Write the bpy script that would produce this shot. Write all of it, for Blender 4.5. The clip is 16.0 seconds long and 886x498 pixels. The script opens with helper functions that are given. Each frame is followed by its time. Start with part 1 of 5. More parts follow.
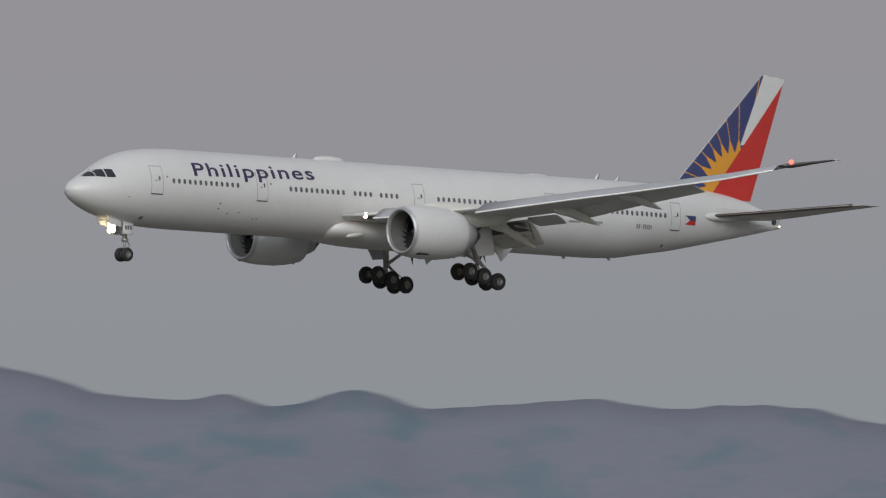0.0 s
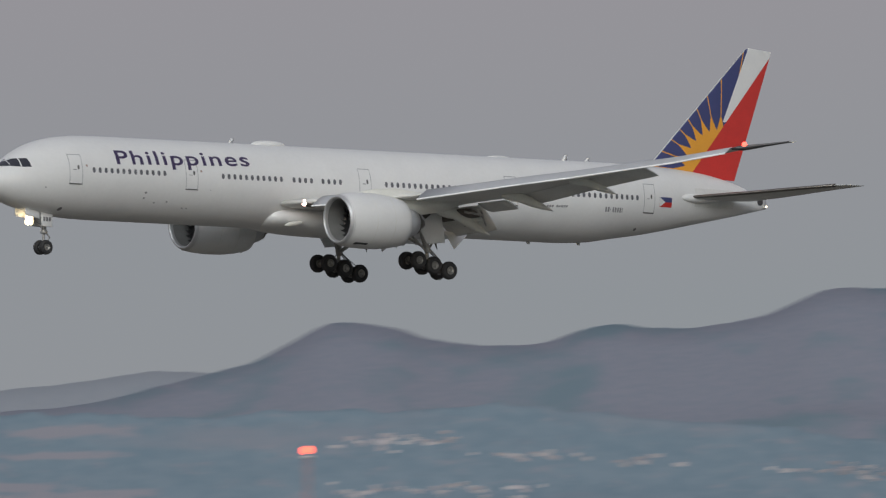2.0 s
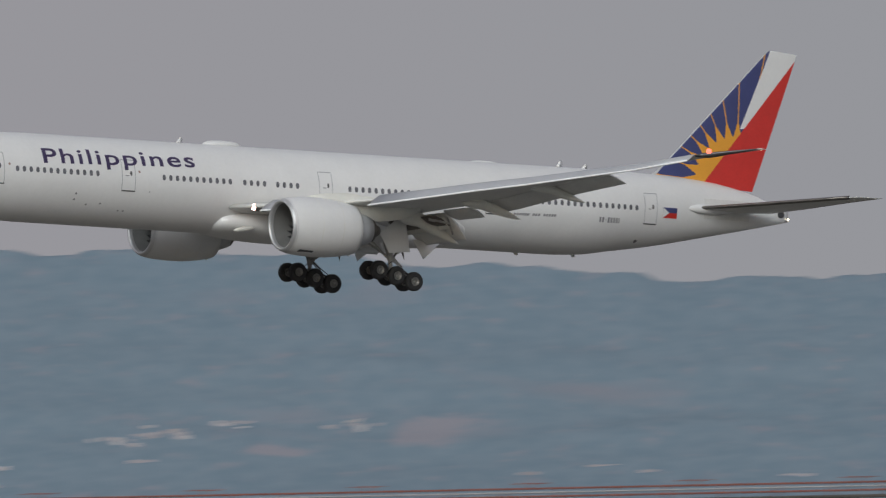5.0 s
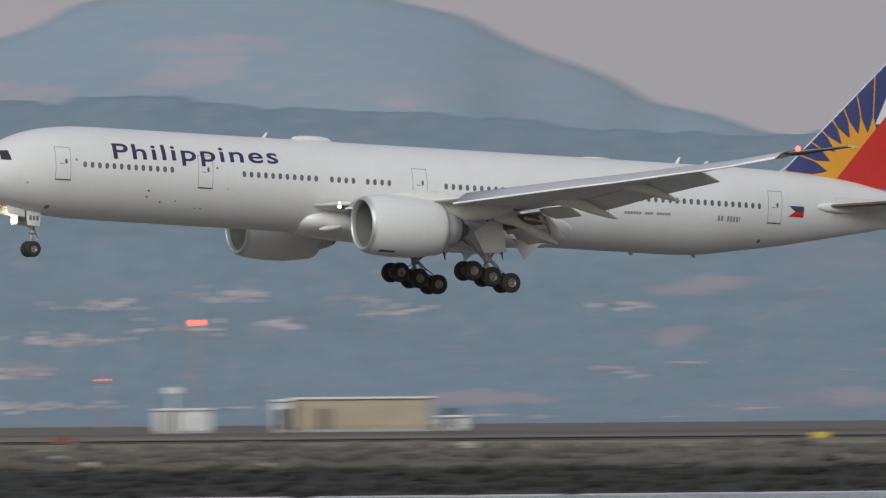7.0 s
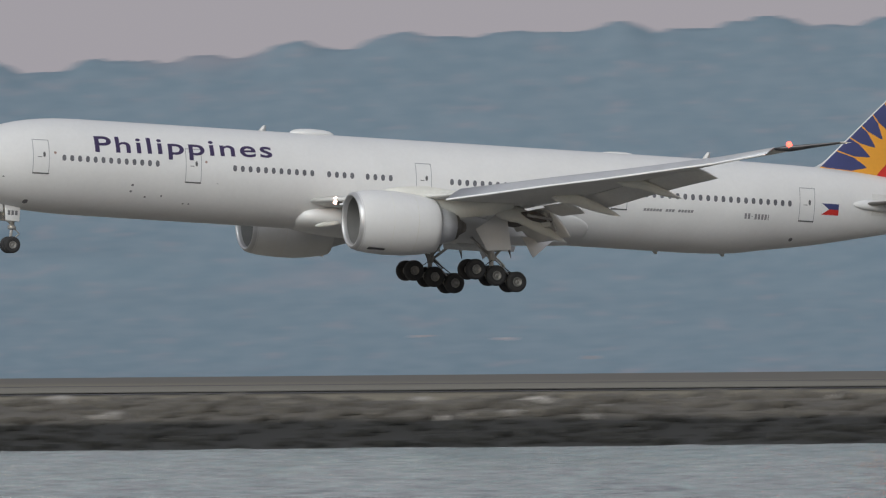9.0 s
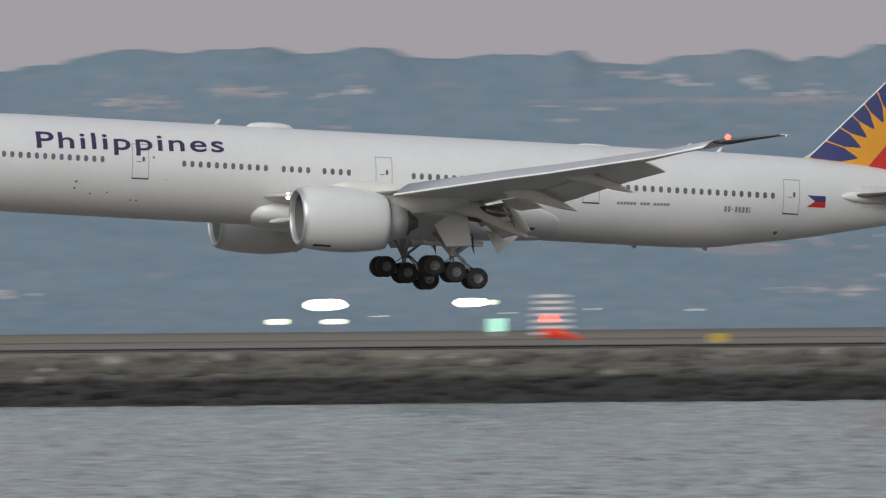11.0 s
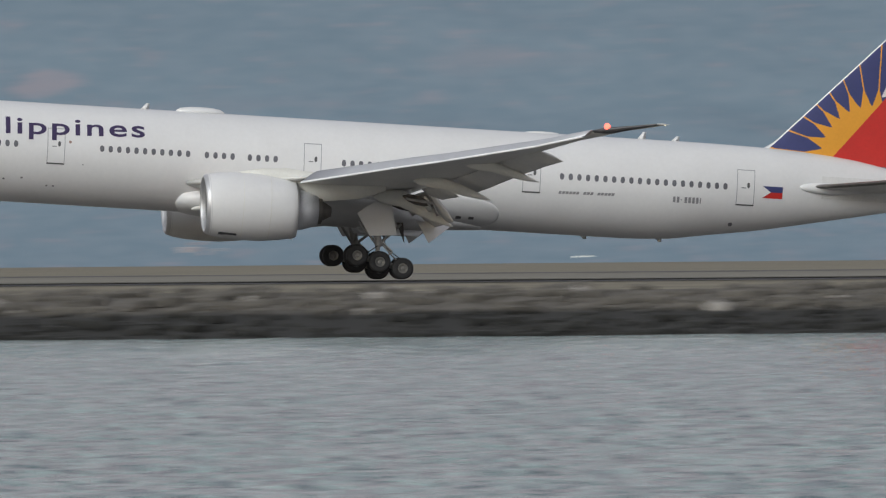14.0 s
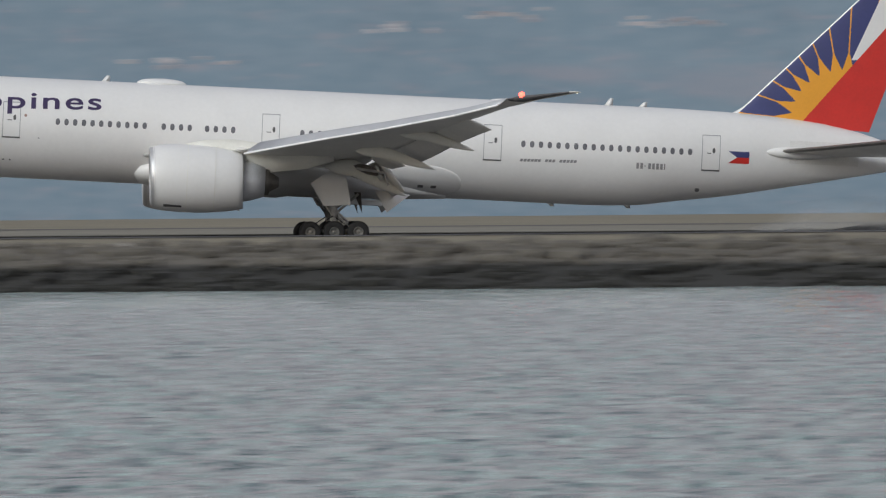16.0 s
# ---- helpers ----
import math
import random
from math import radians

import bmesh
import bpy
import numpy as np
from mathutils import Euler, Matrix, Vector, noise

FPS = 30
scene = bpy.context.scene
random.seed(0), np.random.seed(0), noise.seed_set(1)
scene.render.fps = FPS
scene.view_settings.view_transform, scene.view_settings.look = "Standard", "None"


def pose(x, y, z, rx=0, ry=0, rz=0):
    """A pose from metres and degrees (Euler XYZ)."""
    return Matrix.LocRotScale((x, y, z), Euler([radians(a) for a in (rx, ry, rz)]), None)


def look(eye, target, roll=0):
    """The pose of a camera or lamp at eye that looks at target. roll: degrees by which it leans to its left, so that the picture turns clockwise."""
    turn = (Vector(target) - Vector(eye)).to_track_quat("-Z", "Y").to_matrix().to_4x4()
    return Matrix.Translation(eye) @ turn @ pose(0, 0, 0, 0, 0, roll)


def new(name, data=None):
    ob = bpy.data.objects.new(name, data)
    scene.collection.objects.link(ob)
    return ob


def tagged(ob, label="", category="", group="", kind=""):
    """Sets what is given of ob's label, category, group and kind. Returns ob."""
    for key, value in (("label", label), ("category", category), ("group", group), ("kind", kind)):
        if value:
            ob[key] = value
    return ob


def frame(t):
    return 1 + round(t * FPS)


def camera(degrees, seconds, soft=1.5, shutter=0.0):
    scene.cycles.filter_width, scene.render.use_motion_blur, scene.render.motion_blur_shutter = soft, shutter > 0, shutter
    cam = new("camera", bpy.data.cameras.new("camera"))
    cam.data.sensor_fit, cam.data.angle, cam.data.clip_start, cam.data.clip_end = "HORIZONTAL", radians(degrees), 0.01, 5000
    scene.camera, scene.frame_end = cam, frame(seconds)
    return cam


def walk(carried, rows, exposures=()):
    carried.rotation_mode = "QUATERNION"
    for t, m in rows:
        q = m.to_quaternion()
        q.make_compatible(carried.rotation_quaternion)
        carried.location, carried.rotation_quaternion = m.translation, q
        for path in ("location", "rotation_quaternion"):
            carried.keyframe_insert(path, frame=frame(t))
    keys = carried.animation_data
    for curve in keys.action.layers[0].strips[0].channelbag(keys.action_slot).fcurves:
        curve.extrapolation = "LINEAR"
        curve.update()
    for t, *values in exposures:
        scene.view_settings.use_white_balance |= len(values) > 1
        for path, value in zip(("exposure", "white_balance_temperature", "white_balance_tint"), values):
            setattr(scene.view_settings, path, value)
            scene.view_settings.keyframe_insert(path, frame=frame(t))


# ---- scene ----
import functools

cam = camera(2.3527, 16.0, soft=1.2, shutter=0.6)
H_EYE = 4.30  # the eye above the water
LEAN = -0.5

def aim(yaw, pitch):
    """The pose of the camera on the shore, turned by yaw to the left of north and pitch up."""
    y, p = radians(yaw), radians(pitch)
    ahead = Vector((-math.sin(y) * math.cos(p), math.cos(y) * math.cos(p), math.sin(p)))
    eye = Vector((0, 0, H_EYE))
    return look(eye, eye + ahead, LEAN)

# seconds, yaw, pitch of the camera
PAN = (
    (0, -37.7004, 1.3800),
    (0.5, -36.8002, 1.3379),
    (1, -35.9298, 1.2841),
    (1.5, -35.0447, 1.2176),
    (2, -34.1145, 1.1476),
    (2.5, -33.1677, 1.0801),
    (3, -32.2450, 1.0174),
    (5.5, -27.2249, 0.6080),
    (6, -25.9749, 0.5565),
    (6.5, -24.7116, 0.4970),
    (7, -23.4497, 0.4501),
    (7.5, -22.1968, 0.4195),
    (8, -20.9169, 0.3886),
    (10.5, -14.5710, 0.2260),
    (11, -13.2551, 0.2033),
    (11.5, -11.9360, 0.1785),
    (12, -10.6325, 0.1511),
    (12.5, -9.3096, 0.1245),
    (13, -7.9095, 0.0950),
    (13.5, -6.4320, 0.0607),
    (14, -4.9363, 0.0255),
    (14.5, -3.4833, -0.0089),
    (15, -2.0886, -0.0465),
    (15.5, -0.6588, -0.0811),
    (16, 0.8275, -0.1003),
)
walk(cam, [(t, aim(y, p)) for t, y, p in PAN], [(0, -0.07), (3, -0.03), (5.5, 0.04), (7, 0.15), (11.5, 0.18), (13.5, 0.25), (16, 0.28)])

TRACK_Y = 1326.82  # the runway's middle line
CRAB = 2.975
# seconds, x, height and pitch of the airliner at its main gear
FLIGHT = (
    (0, 1024.61, 47.902, 2.431),
    (0.5, 992.05, 46.100, 2.160),
    (1, 959.33, 44.281, 1.923),
    (1.5, 926.29, 42.431, 1.832),
    (2, 893.62, 40.538, 1.931),
    (2.5, 860.30, 38.584, 2.121),
    (3, 828.50, 36.540, 2.295),
    (5.5, 677.83, 23.665, 3.142),
    (6, 644.21, 22.275, 3.126),
    (6.5, 610.31, 20.583, 3.176),
    (7, 576.38, 19.228, 3.323),
    (7.5, 542.74, 18.294, 3.569),
    (8, 508.75, 17.435, 3.683),
    (10.5, 345.01, 13.744, 3.439),
    (11, 311.90, 13.152, 3.356),
    (11.5, 278.86, 12.499, 3.274),
    (12, 245.46, 11.804, 3.361),
    (12.5, 211.80, 11.138, 3.588),
    (13, 178.02, 10.563, 3.901),
    (13.5, 144.14, 10.058, 4.017),
    (14, 110.20, 9.620, 3.873),
    (14.5, 76.26, 9.228, 3.669),
    (15, 42.34, 8.836, 3.567),
    (15.5, 8.32, 8.547, 3.415),
    (16, -25.73, 8.577, 3.224),
)

# ---- world and sun ----
world = bpy.data.worlds.new("evening_sky")
scene.world = world
world.use_nodes = True
wn, wl = world.node_tree.nodes, world.node_tree.links
wn.clear()
sky = wn.new("ShaderNodeTexSky")
sky.sky_type = "NISHITA"
sky.sun_disc = False
sky.sun_elevation, sky.sun_rotation = radians(16), radians(215)
sky.dust_density = 4.0
sky_bg = wn.new("ShaderNodeBackground")
wl.new(sky.outputs[0], sky_bg.inputs[0])
sky_bg.inputs[1].default_value = 0.02
cloud_bg = wn.new("ShaderNodeBackground")  # the even veil of cloud
cloud_bg.inputs[0].default_value = (0.306, 0.302, 0.332, 1)
cloud_bg.inputs[1].default_value = 0.9
add = wn.new("ShaderNodeAddShader")
wout = wn.new("ShaderNodeOutputWorld")
wl.new(sky_bg.outputs[0], add.inputs[0])
wl.new(cloud_bg.outputs[0], add.inputs[1])
wl.new(add.outputs[0], wout.inputs[0])

sun_data = bpy.data.lights.new("sun", "SUN")
sun_data.energy, sun_data.angle, sun_data.color = 1.42, radians(30), (0.915, 0.985, 1.015)
sun = new("sun", sun_data)
# from behind the camera and to its left, rather high behind thin cloud
sun.matrix_world = look((-400, -470, 340), (0, 0, 0))


# ---- materials ----
def material(name, color, rough=0.5, metal=0.0, vary=0.0, scale=1.0, bump=0.0, coat=0.0, glow=None, power=0.0, fine=8.0):
    """A surface with two scales of variation, on object coordinates in metres."""
    m = bpy.data.materials.new(name)
    m.use_nodes = True
    n, l = m.node_tree.nodes, m.node_tree.links
    b = n["Principled BSDF"]
    b.inputs["Base Color"].default_value = (*color, 1)
    b.inputs["Roughness"].default_value = rough
    b.inputs["Metallic"].default_value = metal
    b.inputs["Coat Weight"].default_value = coat
    if glow:
        b.inputs["Emission Color"].default_value = (*glow, 1)
        b.inputs["Emission Strength"].default_value = power
    if vary:
        tc = n.new("ShaderNodeTexCoord")
        n1, n2 = n.new("ShaderNodeTexNoise"), n.new("ShaderNodeTexNoise")
        n1.inputs["Scale"].default_value, n2.inputs["Scale"].default_value = scale, scale * fine
        n1.inputs["Detail"].default_value, n2.inputs["Detail"].default_value = 4, 3
        mul = n.new("ShaderNodeMath")
        mul.operation = "MULTIPLY_ADD"
        l.new(tc.outputs["Object"], n1.inputs["Vector"])
        l.new(tc.outputs["Object"], n2.inputs["Vector"])
        l.new(n1.outputs["Fac"], mul.inputs[0])
        mul.inputs[1].default_value = 0.65
        half = n.new("ShaderNodeMath")
        half.operation = "MULTIPLY"
        half.inputs[1].default_value = 0.35
        l.new(n2.outputs["Fac"], half.inputs[0])
        l.new(half.outputs[0], mul.inputs[2])
        ramp = n.new("ShaderNodeValToRGB")
        e = ramp.color_ramp.elements
        e[0].position, e[1].position = 0.3, 0.7
        e[0].color = (*[max(0, c * (1 - vary)) for c in color], 1)
        e[1].color = (*[min(1, c * (1 + vary)) for c in color], 1)
        l.new(mul.outputs[0], ramp.inputs[0])
        l.new(ramp.outputs[0], b.inputs["Base Color"])
        if bump:
            bp = n.new("ShaderNodeBump")
            bp.inputs["Strength"].default_value = bump
            l.new(mul.outputs[0], bp.inputs["Height"])
            l.new(bp.outputs[0], b.inputs["Normal"])
    return m


WHITE = material("white_aircraft_paint", (0.755, 0.755, 0.745), 0.32, vary=0.035, scale=0.5, coat=0.3)
GREYP = material("grey_wing_paint", (0.76, 0.75, 0.71), 0.4, vary=0.07, scale=0.6)
PALE = material("pale_grey_paint", (0.74, 0.735, 0.68), 0.4, vary=0.06, scale=0.8)
LIPM = material("satin_lip_metal", (0.62, 0.62, 0.62), 0.5, metal=0.7, vary=0.06, scale=2.0)
BRIGHT = material("painted_edge_glint", (0.95, 0.95, 0.95), 0.3, metal=0.0, coat=0.5)
SLATP = material("pale_slat_paint", (0.50, 0.51, 0.53), 0.38, metal=0.25, vary=0.06, scale=1.0)
STEEL = material("gear_steel", (0.42, 0.41, 0.39), 0.45, metal=0.3, vary=0.25, scale=4.0)
HOT = material("hot_section_metal", (0.20, 0.185, 0.17), 0.4, metal=0.8, vary=0.25, scale=2.0)
# near-black: shade of openings put into colour; also plain dark hoses and doors
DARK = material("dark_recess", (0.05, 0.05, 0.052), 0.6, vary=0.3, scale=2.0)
TITAN = material("fan_blades", (0.10, 0.10, 0.105), 0.35, metal=0.5, vary=0.2, scale=3.0)
LINER = material("inlet_liner", (0.20, 0.20, 0.195), 0.45, vary=0.1, scale=2.0)
RUBBER = material("tyre_rubber", (0.030, 0.030, 0.031), 0.75, vary=0.3, scale=5.0)
HUB = material("wheel_hub", (0.27, 0.265, 0.25), 0.45, metal=0.4, vary=0.2, scale=6.0)
COVE = material("dark_brown_cove", (0.13, 0.115, 0.10), 0.7, vary=0.4, scale=2.5)
COREM = material("grey_core_metal", (0.60, 0.61, 0.63), 0.38, metal=0.3, vary=0.12, scale=1.5)
GLASS = material("window_glass", (0.03, 0.032, 0.045), 0.12, coat=0.5)
PANE = material("cabin_window", (0.15, 0.15, 0.165), 0.25, vary=0.2, scale=1.2)
LINE = material("door_seam", (0.33, 0.34, 0.35), 0.5, vary=0.1, scale=4)
SILL = material("door_sill", (0.10, 0.10, 0.10), 0.5, vary=0.2, scale=4)
INK = material("navy_lettering", (0.045, 0.030, 0.090), 0.4, vary=0.08, scale=2)
GREYINK = material("grey_lettering", (0.16, 0.16, 0.17), 0.45, vary=0.1, scale=3)
BLUE = material("blue_livery", (0.045, 0.055, 0.17), 0.33, vary=0.08, scale=0.8, coat=0.3)
RED = material("red_livery", (0.60, 0.032, 0.024), 0.33, vary=0.08, scale=0.8, coat=0.3)
GOLD = material("gold_livery", (0.80, 0.36, 0.035), 0.35, vary=0.05, scale=0.8, coat=0.3)
NAVRED = material("red_navigation_light", (0.8, 0.05, 0.03), 0.3, glow=(1.0, 0.09, 0.06), power=4.0)
LANDL = material("landing_light", (0.9, 0.85, 0.8), 0.3, glow=(1.0, 0.55, 0.46), power=9.0)
TAXIL = material("taxi_light", (0.9, 0.8, 0.6), 0.3, glow=(1.0, 0.80, 0.48), power=7.0)
TAILL = material("tail_light", (0.9, 0.85, 0.7), 0.3, glow=(1.0, 0.85, 0.6), power=2.0)


# ---- helpers for building ----
def mesh_from(name, verts, faces, mats, smooth=True, slots=None):
    me = bpy.data.meshes.new(name)
    me.from_pydata([tuple(map(float, p)) for p in verts], [], faces)
    for m in mats if isinstance(mats, (list, tuple)) else [mats]:
        me.materials.append(m)
    if slots is not None:
        me.polygons.foreach_set("material_index", slots)
    if smooth:
        me.polygons.foreach_set("use_smooth", [True] * len(me.polygons))
    me.update()
    return me


def part(name, geo, mats, parent, label="", smooth=True, m=None):
    """Links (verts, faces) or a bmesh as one mesh object under parent."""
    if isinstance(geo, bmesh.types.BMesh):
        me = bpy.data.meshes.new(name)
        geo.to_mesh(me)
        geo.free()
        me.materials.append(mats)
        if smooth:
            me.polygons.foreach_set("use_smooth", [True] * len(me.polygons))
    else:
        me = mesh_from(name, geo[0], geo[1], mats, smooth, geo[2] if len(geo) > 2 else None)
    ob = new(name, me)
    ob.parent = parent
    if m is not None:
        ob.matrix_local = m
    if label:
        ob["label"] = label
    return ob


def loft(rings, cap=True, ring_closed=True):
    """A skin over rings of equally many points."""
    k = len(rings[0])
    verts = [p for r in rings for p in r]
    faces = []
    for i in range(len(rings) - 1):
        for j in range(k if ring_closed else k - 1):
            a, b = i * k + j, i * k + (j + 1) % k
            faces.append((a, b, b + k, a + k))
    if cap and ring_closed:
        faces.append(tuple(range(k))[::-1])
        faces.append(tuple(range((len(rings) - 1) * k, len(rings) * k)))
    return verts, faces


def join(*geos):
    verts, faces = [], []
    for g in geos:
        o = len(verts)
        verts += list(g[0])
        faces += [tuple(i + o for i in f) for f in g[1]]
    return verts, faces


def curve_at(pts, x):
    """Smooth monotone interpolation through (x, y) pairs."""
    xs, ys = [p[0] for p in pts], [p[1] for p in pts]
    if x <= xs[0]:
        return ys[0]
    if x >= xs[-1]:
        return ys[-1]
    n = len(xs)
    d = [(ys[i + 1] - ys[i]) / (xs[i + 1] - xs[i]) for i in range(n - 1)]
    ms = [d[0]] + [0 if d[i - 1] * d[i] <= 0 else 2 * d[i - 1] * d[i] / (d[i - 1] + d[i]) for i in range(1, n - 1)] + [d[-1]]
    i = max(j for j in range(n - 1) if xs[j] <= x)
    h = xs[i + 1] - xs[i]
    t = (x - xs[i]) / h
    return ((1 + 2 * t) * (1 - t) ** 2 * ys[i] + t * (1 - t) ** 2 * h * ms[i] + t * t * (3 - 2 * t) * ys[i + 1] + t * t * (t - 1) * h * ms[i + 1])


STA = 37.1  # station of the main gear, aft of the nose


def air(a, s, z):
    """Station aft of the nose, distance to port and height over the centre line, in the airliner's space."""
    return (a - STA, -s, z)


def tube(p, q, r0, r1=None, k=12):
    """A closed round bar from p to q."""
    p, q = Vector(p), Vector(q)
    r1 = r0 if r1 is None else r1
    d = (q - p).normalized()
    u = d.orthogonal().normalized()
    w = d.cross(u)
    rings = []
    for c, r in ((p, r0 * 0.9), (p + d * min(0.03, r0 * 0.2), r0), (q - d * min(0.03, r1 * 0.2), r1), (q, r1 * 0.9)):
        rings.append([c + (u * math.cos(2 * math.pi * i / k) + w * math.sin(2 * math.pi * i / k)) * r for i in range(k)])
    return loft(rings)


def slab(corners, thick):
    """A plate with rounded look: four or more corners, thickened along its normal."""
    c = [Vector(p) for p in corners]
    n = (c[1] - c[0]).cross(c[2] - c[0]).normalized() * thick / 2
    mid = sum(c, Vector()) / len(c)
    inn = [mid + (p - mid) * 0.97 for p in c]
    return loft([[p - n for p in inn], [p - n * 0.6 for p in c], [p + n * 0.6 for p in c], [p + n for p in inn]])


def box(x0, x1, y0, y1, z0, z1):
    return slab([(x0, y0, (z0 + z1) / 2), (x1, y0, (z0 + z1) / 2), (x1, y1, (z0 + z1) / 2), (x0, y1, (z0 + z1) / 2)], z1 - z0)


# ---- the airliner's body ----
TOP = ((0, -0.55), (0.12, -0.22), (0.45, 0.12), (1.0, 0.46), (1.7, 0.86), (2.3, 1.18), (3.0, 1.62), (3.8, 2.06), (5.0, 2.52), (6.5, 2.85), (8.5, 3.06), (10, 3.1), (56, 3.1), (62, 3.0), (66, 2.72), (69.5, 2.1), (71.6, 1.4), (72.9, 0.95))
BOT = ((0, -0.55), (0.12, -0.90), (0.45, -1.24), (1.0, -1.58), (2.0, -2.02), (3.5, -2.48), (5.5, -2.83), (8, -3.05), (10, -3.1), (52.5, -3.1), (55.5, -2.98), (58, -2.62), (61, -2.18), (66, -1.22), (70, -0.42), (72.9, 0.20))
WID = ((0, 0.0), (0.12, 0.36), (0.45, 0.74), (1.0, 1.13), (2.0, 1.66), (3.5, 2.23), (5.5, 2.74), (8, 3.05), (10, 3.1), (51, 3.1), (55.5, 2.93), (59.2, 2.46), (62, 2.06), (66, 1.38), (70, 0.62), (71.8, 0.3), (72.9, 0.14))


def skin(a, z, out=0.012):
    """The point of the port side of the body at station a and height z."""
    t, b, w = curve_at(TOP, a), curve_at(BOT, a), curve_at(WID, a)
    c, h = (t + b) / 2, (t - b) / 2
    k = min(0.999, abs(z - c) / h)
    return air(a, w * math.sqrt(1 - k * k) + out, z)


def body_rings():
    st = [0.0, 0.02, 0.06, 0.12, 0.2, 0.32, 0.45, 0.7, 1.0, 1.35, 1.7, 2.0, 2.3, 2.65, 3.0, 3.4, 3.8, 4.4, 5.0, 5.7, 6.5, 7.5, 8.5, 10]
    st += list(range(12, 50, 2)) + [50 + 0.75 * i for i in range(30)] + [72.3, 72.9]
    rings = []
    for a in st:
        t, b, w = curve_at(TOP, a), curve_at(BOT, a), curve_at(WID, a)
        c, h = (t + b) / 2, max((t - b) / 2, 0.004)
        w = max(w, 0.004)
        rings.append([air(a, w * math.cos(2 * math.pi * j / 72), c + h * math.sin(2 * math.pi * j / 72)) for j in range(72)])
    return rings


airliner = tagged(new("airliner"), "white twin-engine airliner with blue, red and gold tail, wheels down", "airliner")
airliner.empty_display_size = 2
fuselage = part("fuselage", loft(body_rings()), WHITE, airliner, "long white painted fuselage")


def patch(a0, a1, z0, z1, out=0.012, na=2, nz=6, round_=0.0):
    """A skin-tight patch on the port side."""
    verts, faces = [], []
    for i in range(nz + 1):
        v = i / nz
        z = z0 + (z1 - z0) * v
        e = round_ * max(0, abs(2 * v - 1) * nz / 2 - nz / 2 + 1)
        for j in range(na + 1):
            u = j / na
            verts.append(skin(a0 + e + (a1 - a0 - 2 * e) * u, z, out))
    for i in range(nz):
        for j in range(na):
            k = i * (na + 1) + j
            faces.append((k, k + 1, k + na + 2, k + na + 1))
    return verts, faces


def oval(a, z, ra, rz, out=0.014, k=14, power=2.6):
    """A rounded skin-tight disc on the port side."""
    verts = [skin(a, z, out)]
    for i in range(k):
        t = 2 * math.pi * i / k
        c, s = math.cos(t), math.sin(t)
        f = (abs(c) ** power + abs(s) ** power) ** (-1 / power)
        verts.append(skin(a + ra * c * f, z + rz * s * f, out))
    return verts, [(0, 1 + i, 1 + (i + 1) % k) for i in range(k)]


def windows():
    rows = ((8.2, 13), (19.93, 11), (26.43, 4), (29.1, 4), (34.95, 19), (48.54, 20))
    for a0, count in rows:
        for i in range(count):
            a = a0 + (0.5415 if a0 > 48 else 0.533) * i
            part("cabin_window", oval(a, 0.46, 0.135, 0.20), PANE, fuselage)


def door(a, w=1.05, z0=-0.62, z1=1.56):
    seam = []
    e = 0.042
    seam.append(patch(a, a + e, z0, z1, 0.010, 1, 10))
    seam.append(patch(a + w - e, a + w, z0, z1, 0.010, 1, 10))
    seam.append(patch(a, a + w, z1 - e * 1.2, z1, 0.011, 4, 1))
    d = part("cabin_door", join(*seam), LINE, fuselage, "closed white cabin door with a grey outline")
    return d


def door_details(a, w=1.05, z0=-0.62):
    part("door_sill", patch(a, a + w, z0 - 0.05, z0 + 0.04, 0.02, 3, 1), SILL, fuselage)
    part("door_window", oval(a + 0.74, z0 + 1.22, 0.085, 0.17, 0.016), SILL, fuselage)
    part("door_handle", patch(a + 0.30, a + 0.58, z0 + 1.03, z0 + 1.08, 0.02, 1, 1), GREYINK, fuselage)


DOORS = ((6.14, 1.08), (16.54, 1.10), (32.46, 1.10), (46.1, 1.12), (59.56, 1.14))
windows()
for da, dw in DOORS:
    door(da, dw)
    door_details(da, dw)


def flight_deck():
    panes = (((1.10, 0.50), (1.93, 0.53), (1.97, 0.98), (1.60, 0.79)), ((1.97, 0.53), (2.60, 0.50), (2.63, 1.13), (2.02, 1.06)), ((2.66, 0.50), (3.30, 0.50), (3.20, 1.14), (2.70, 1.14)))
    for quad in panes:
        verts, faces, n = [], [], 6
        for i in range(n + 1):
            for j in range(n + 1):
                u, v = j / n, i / n
                p = [(1 - v) * ((1 - u) * quad[0][k] + u * quad[1][k]) + v * ((1 - u) * quad[3][k] + u * quad[2][k]) for k in (0, 1)]
                verts.append(skin(p[0], p[1], 0.012))
        for i in range(n):
            for j in range(n):
                k = i * (n + 1) + j
                faces.append((k, k + 1, k + n + 2, k + n + 1))
        part("cockpit_window", (verts, faces), GLASS, fuselage, "dark cockpit windscreen pane")


flight_deck()


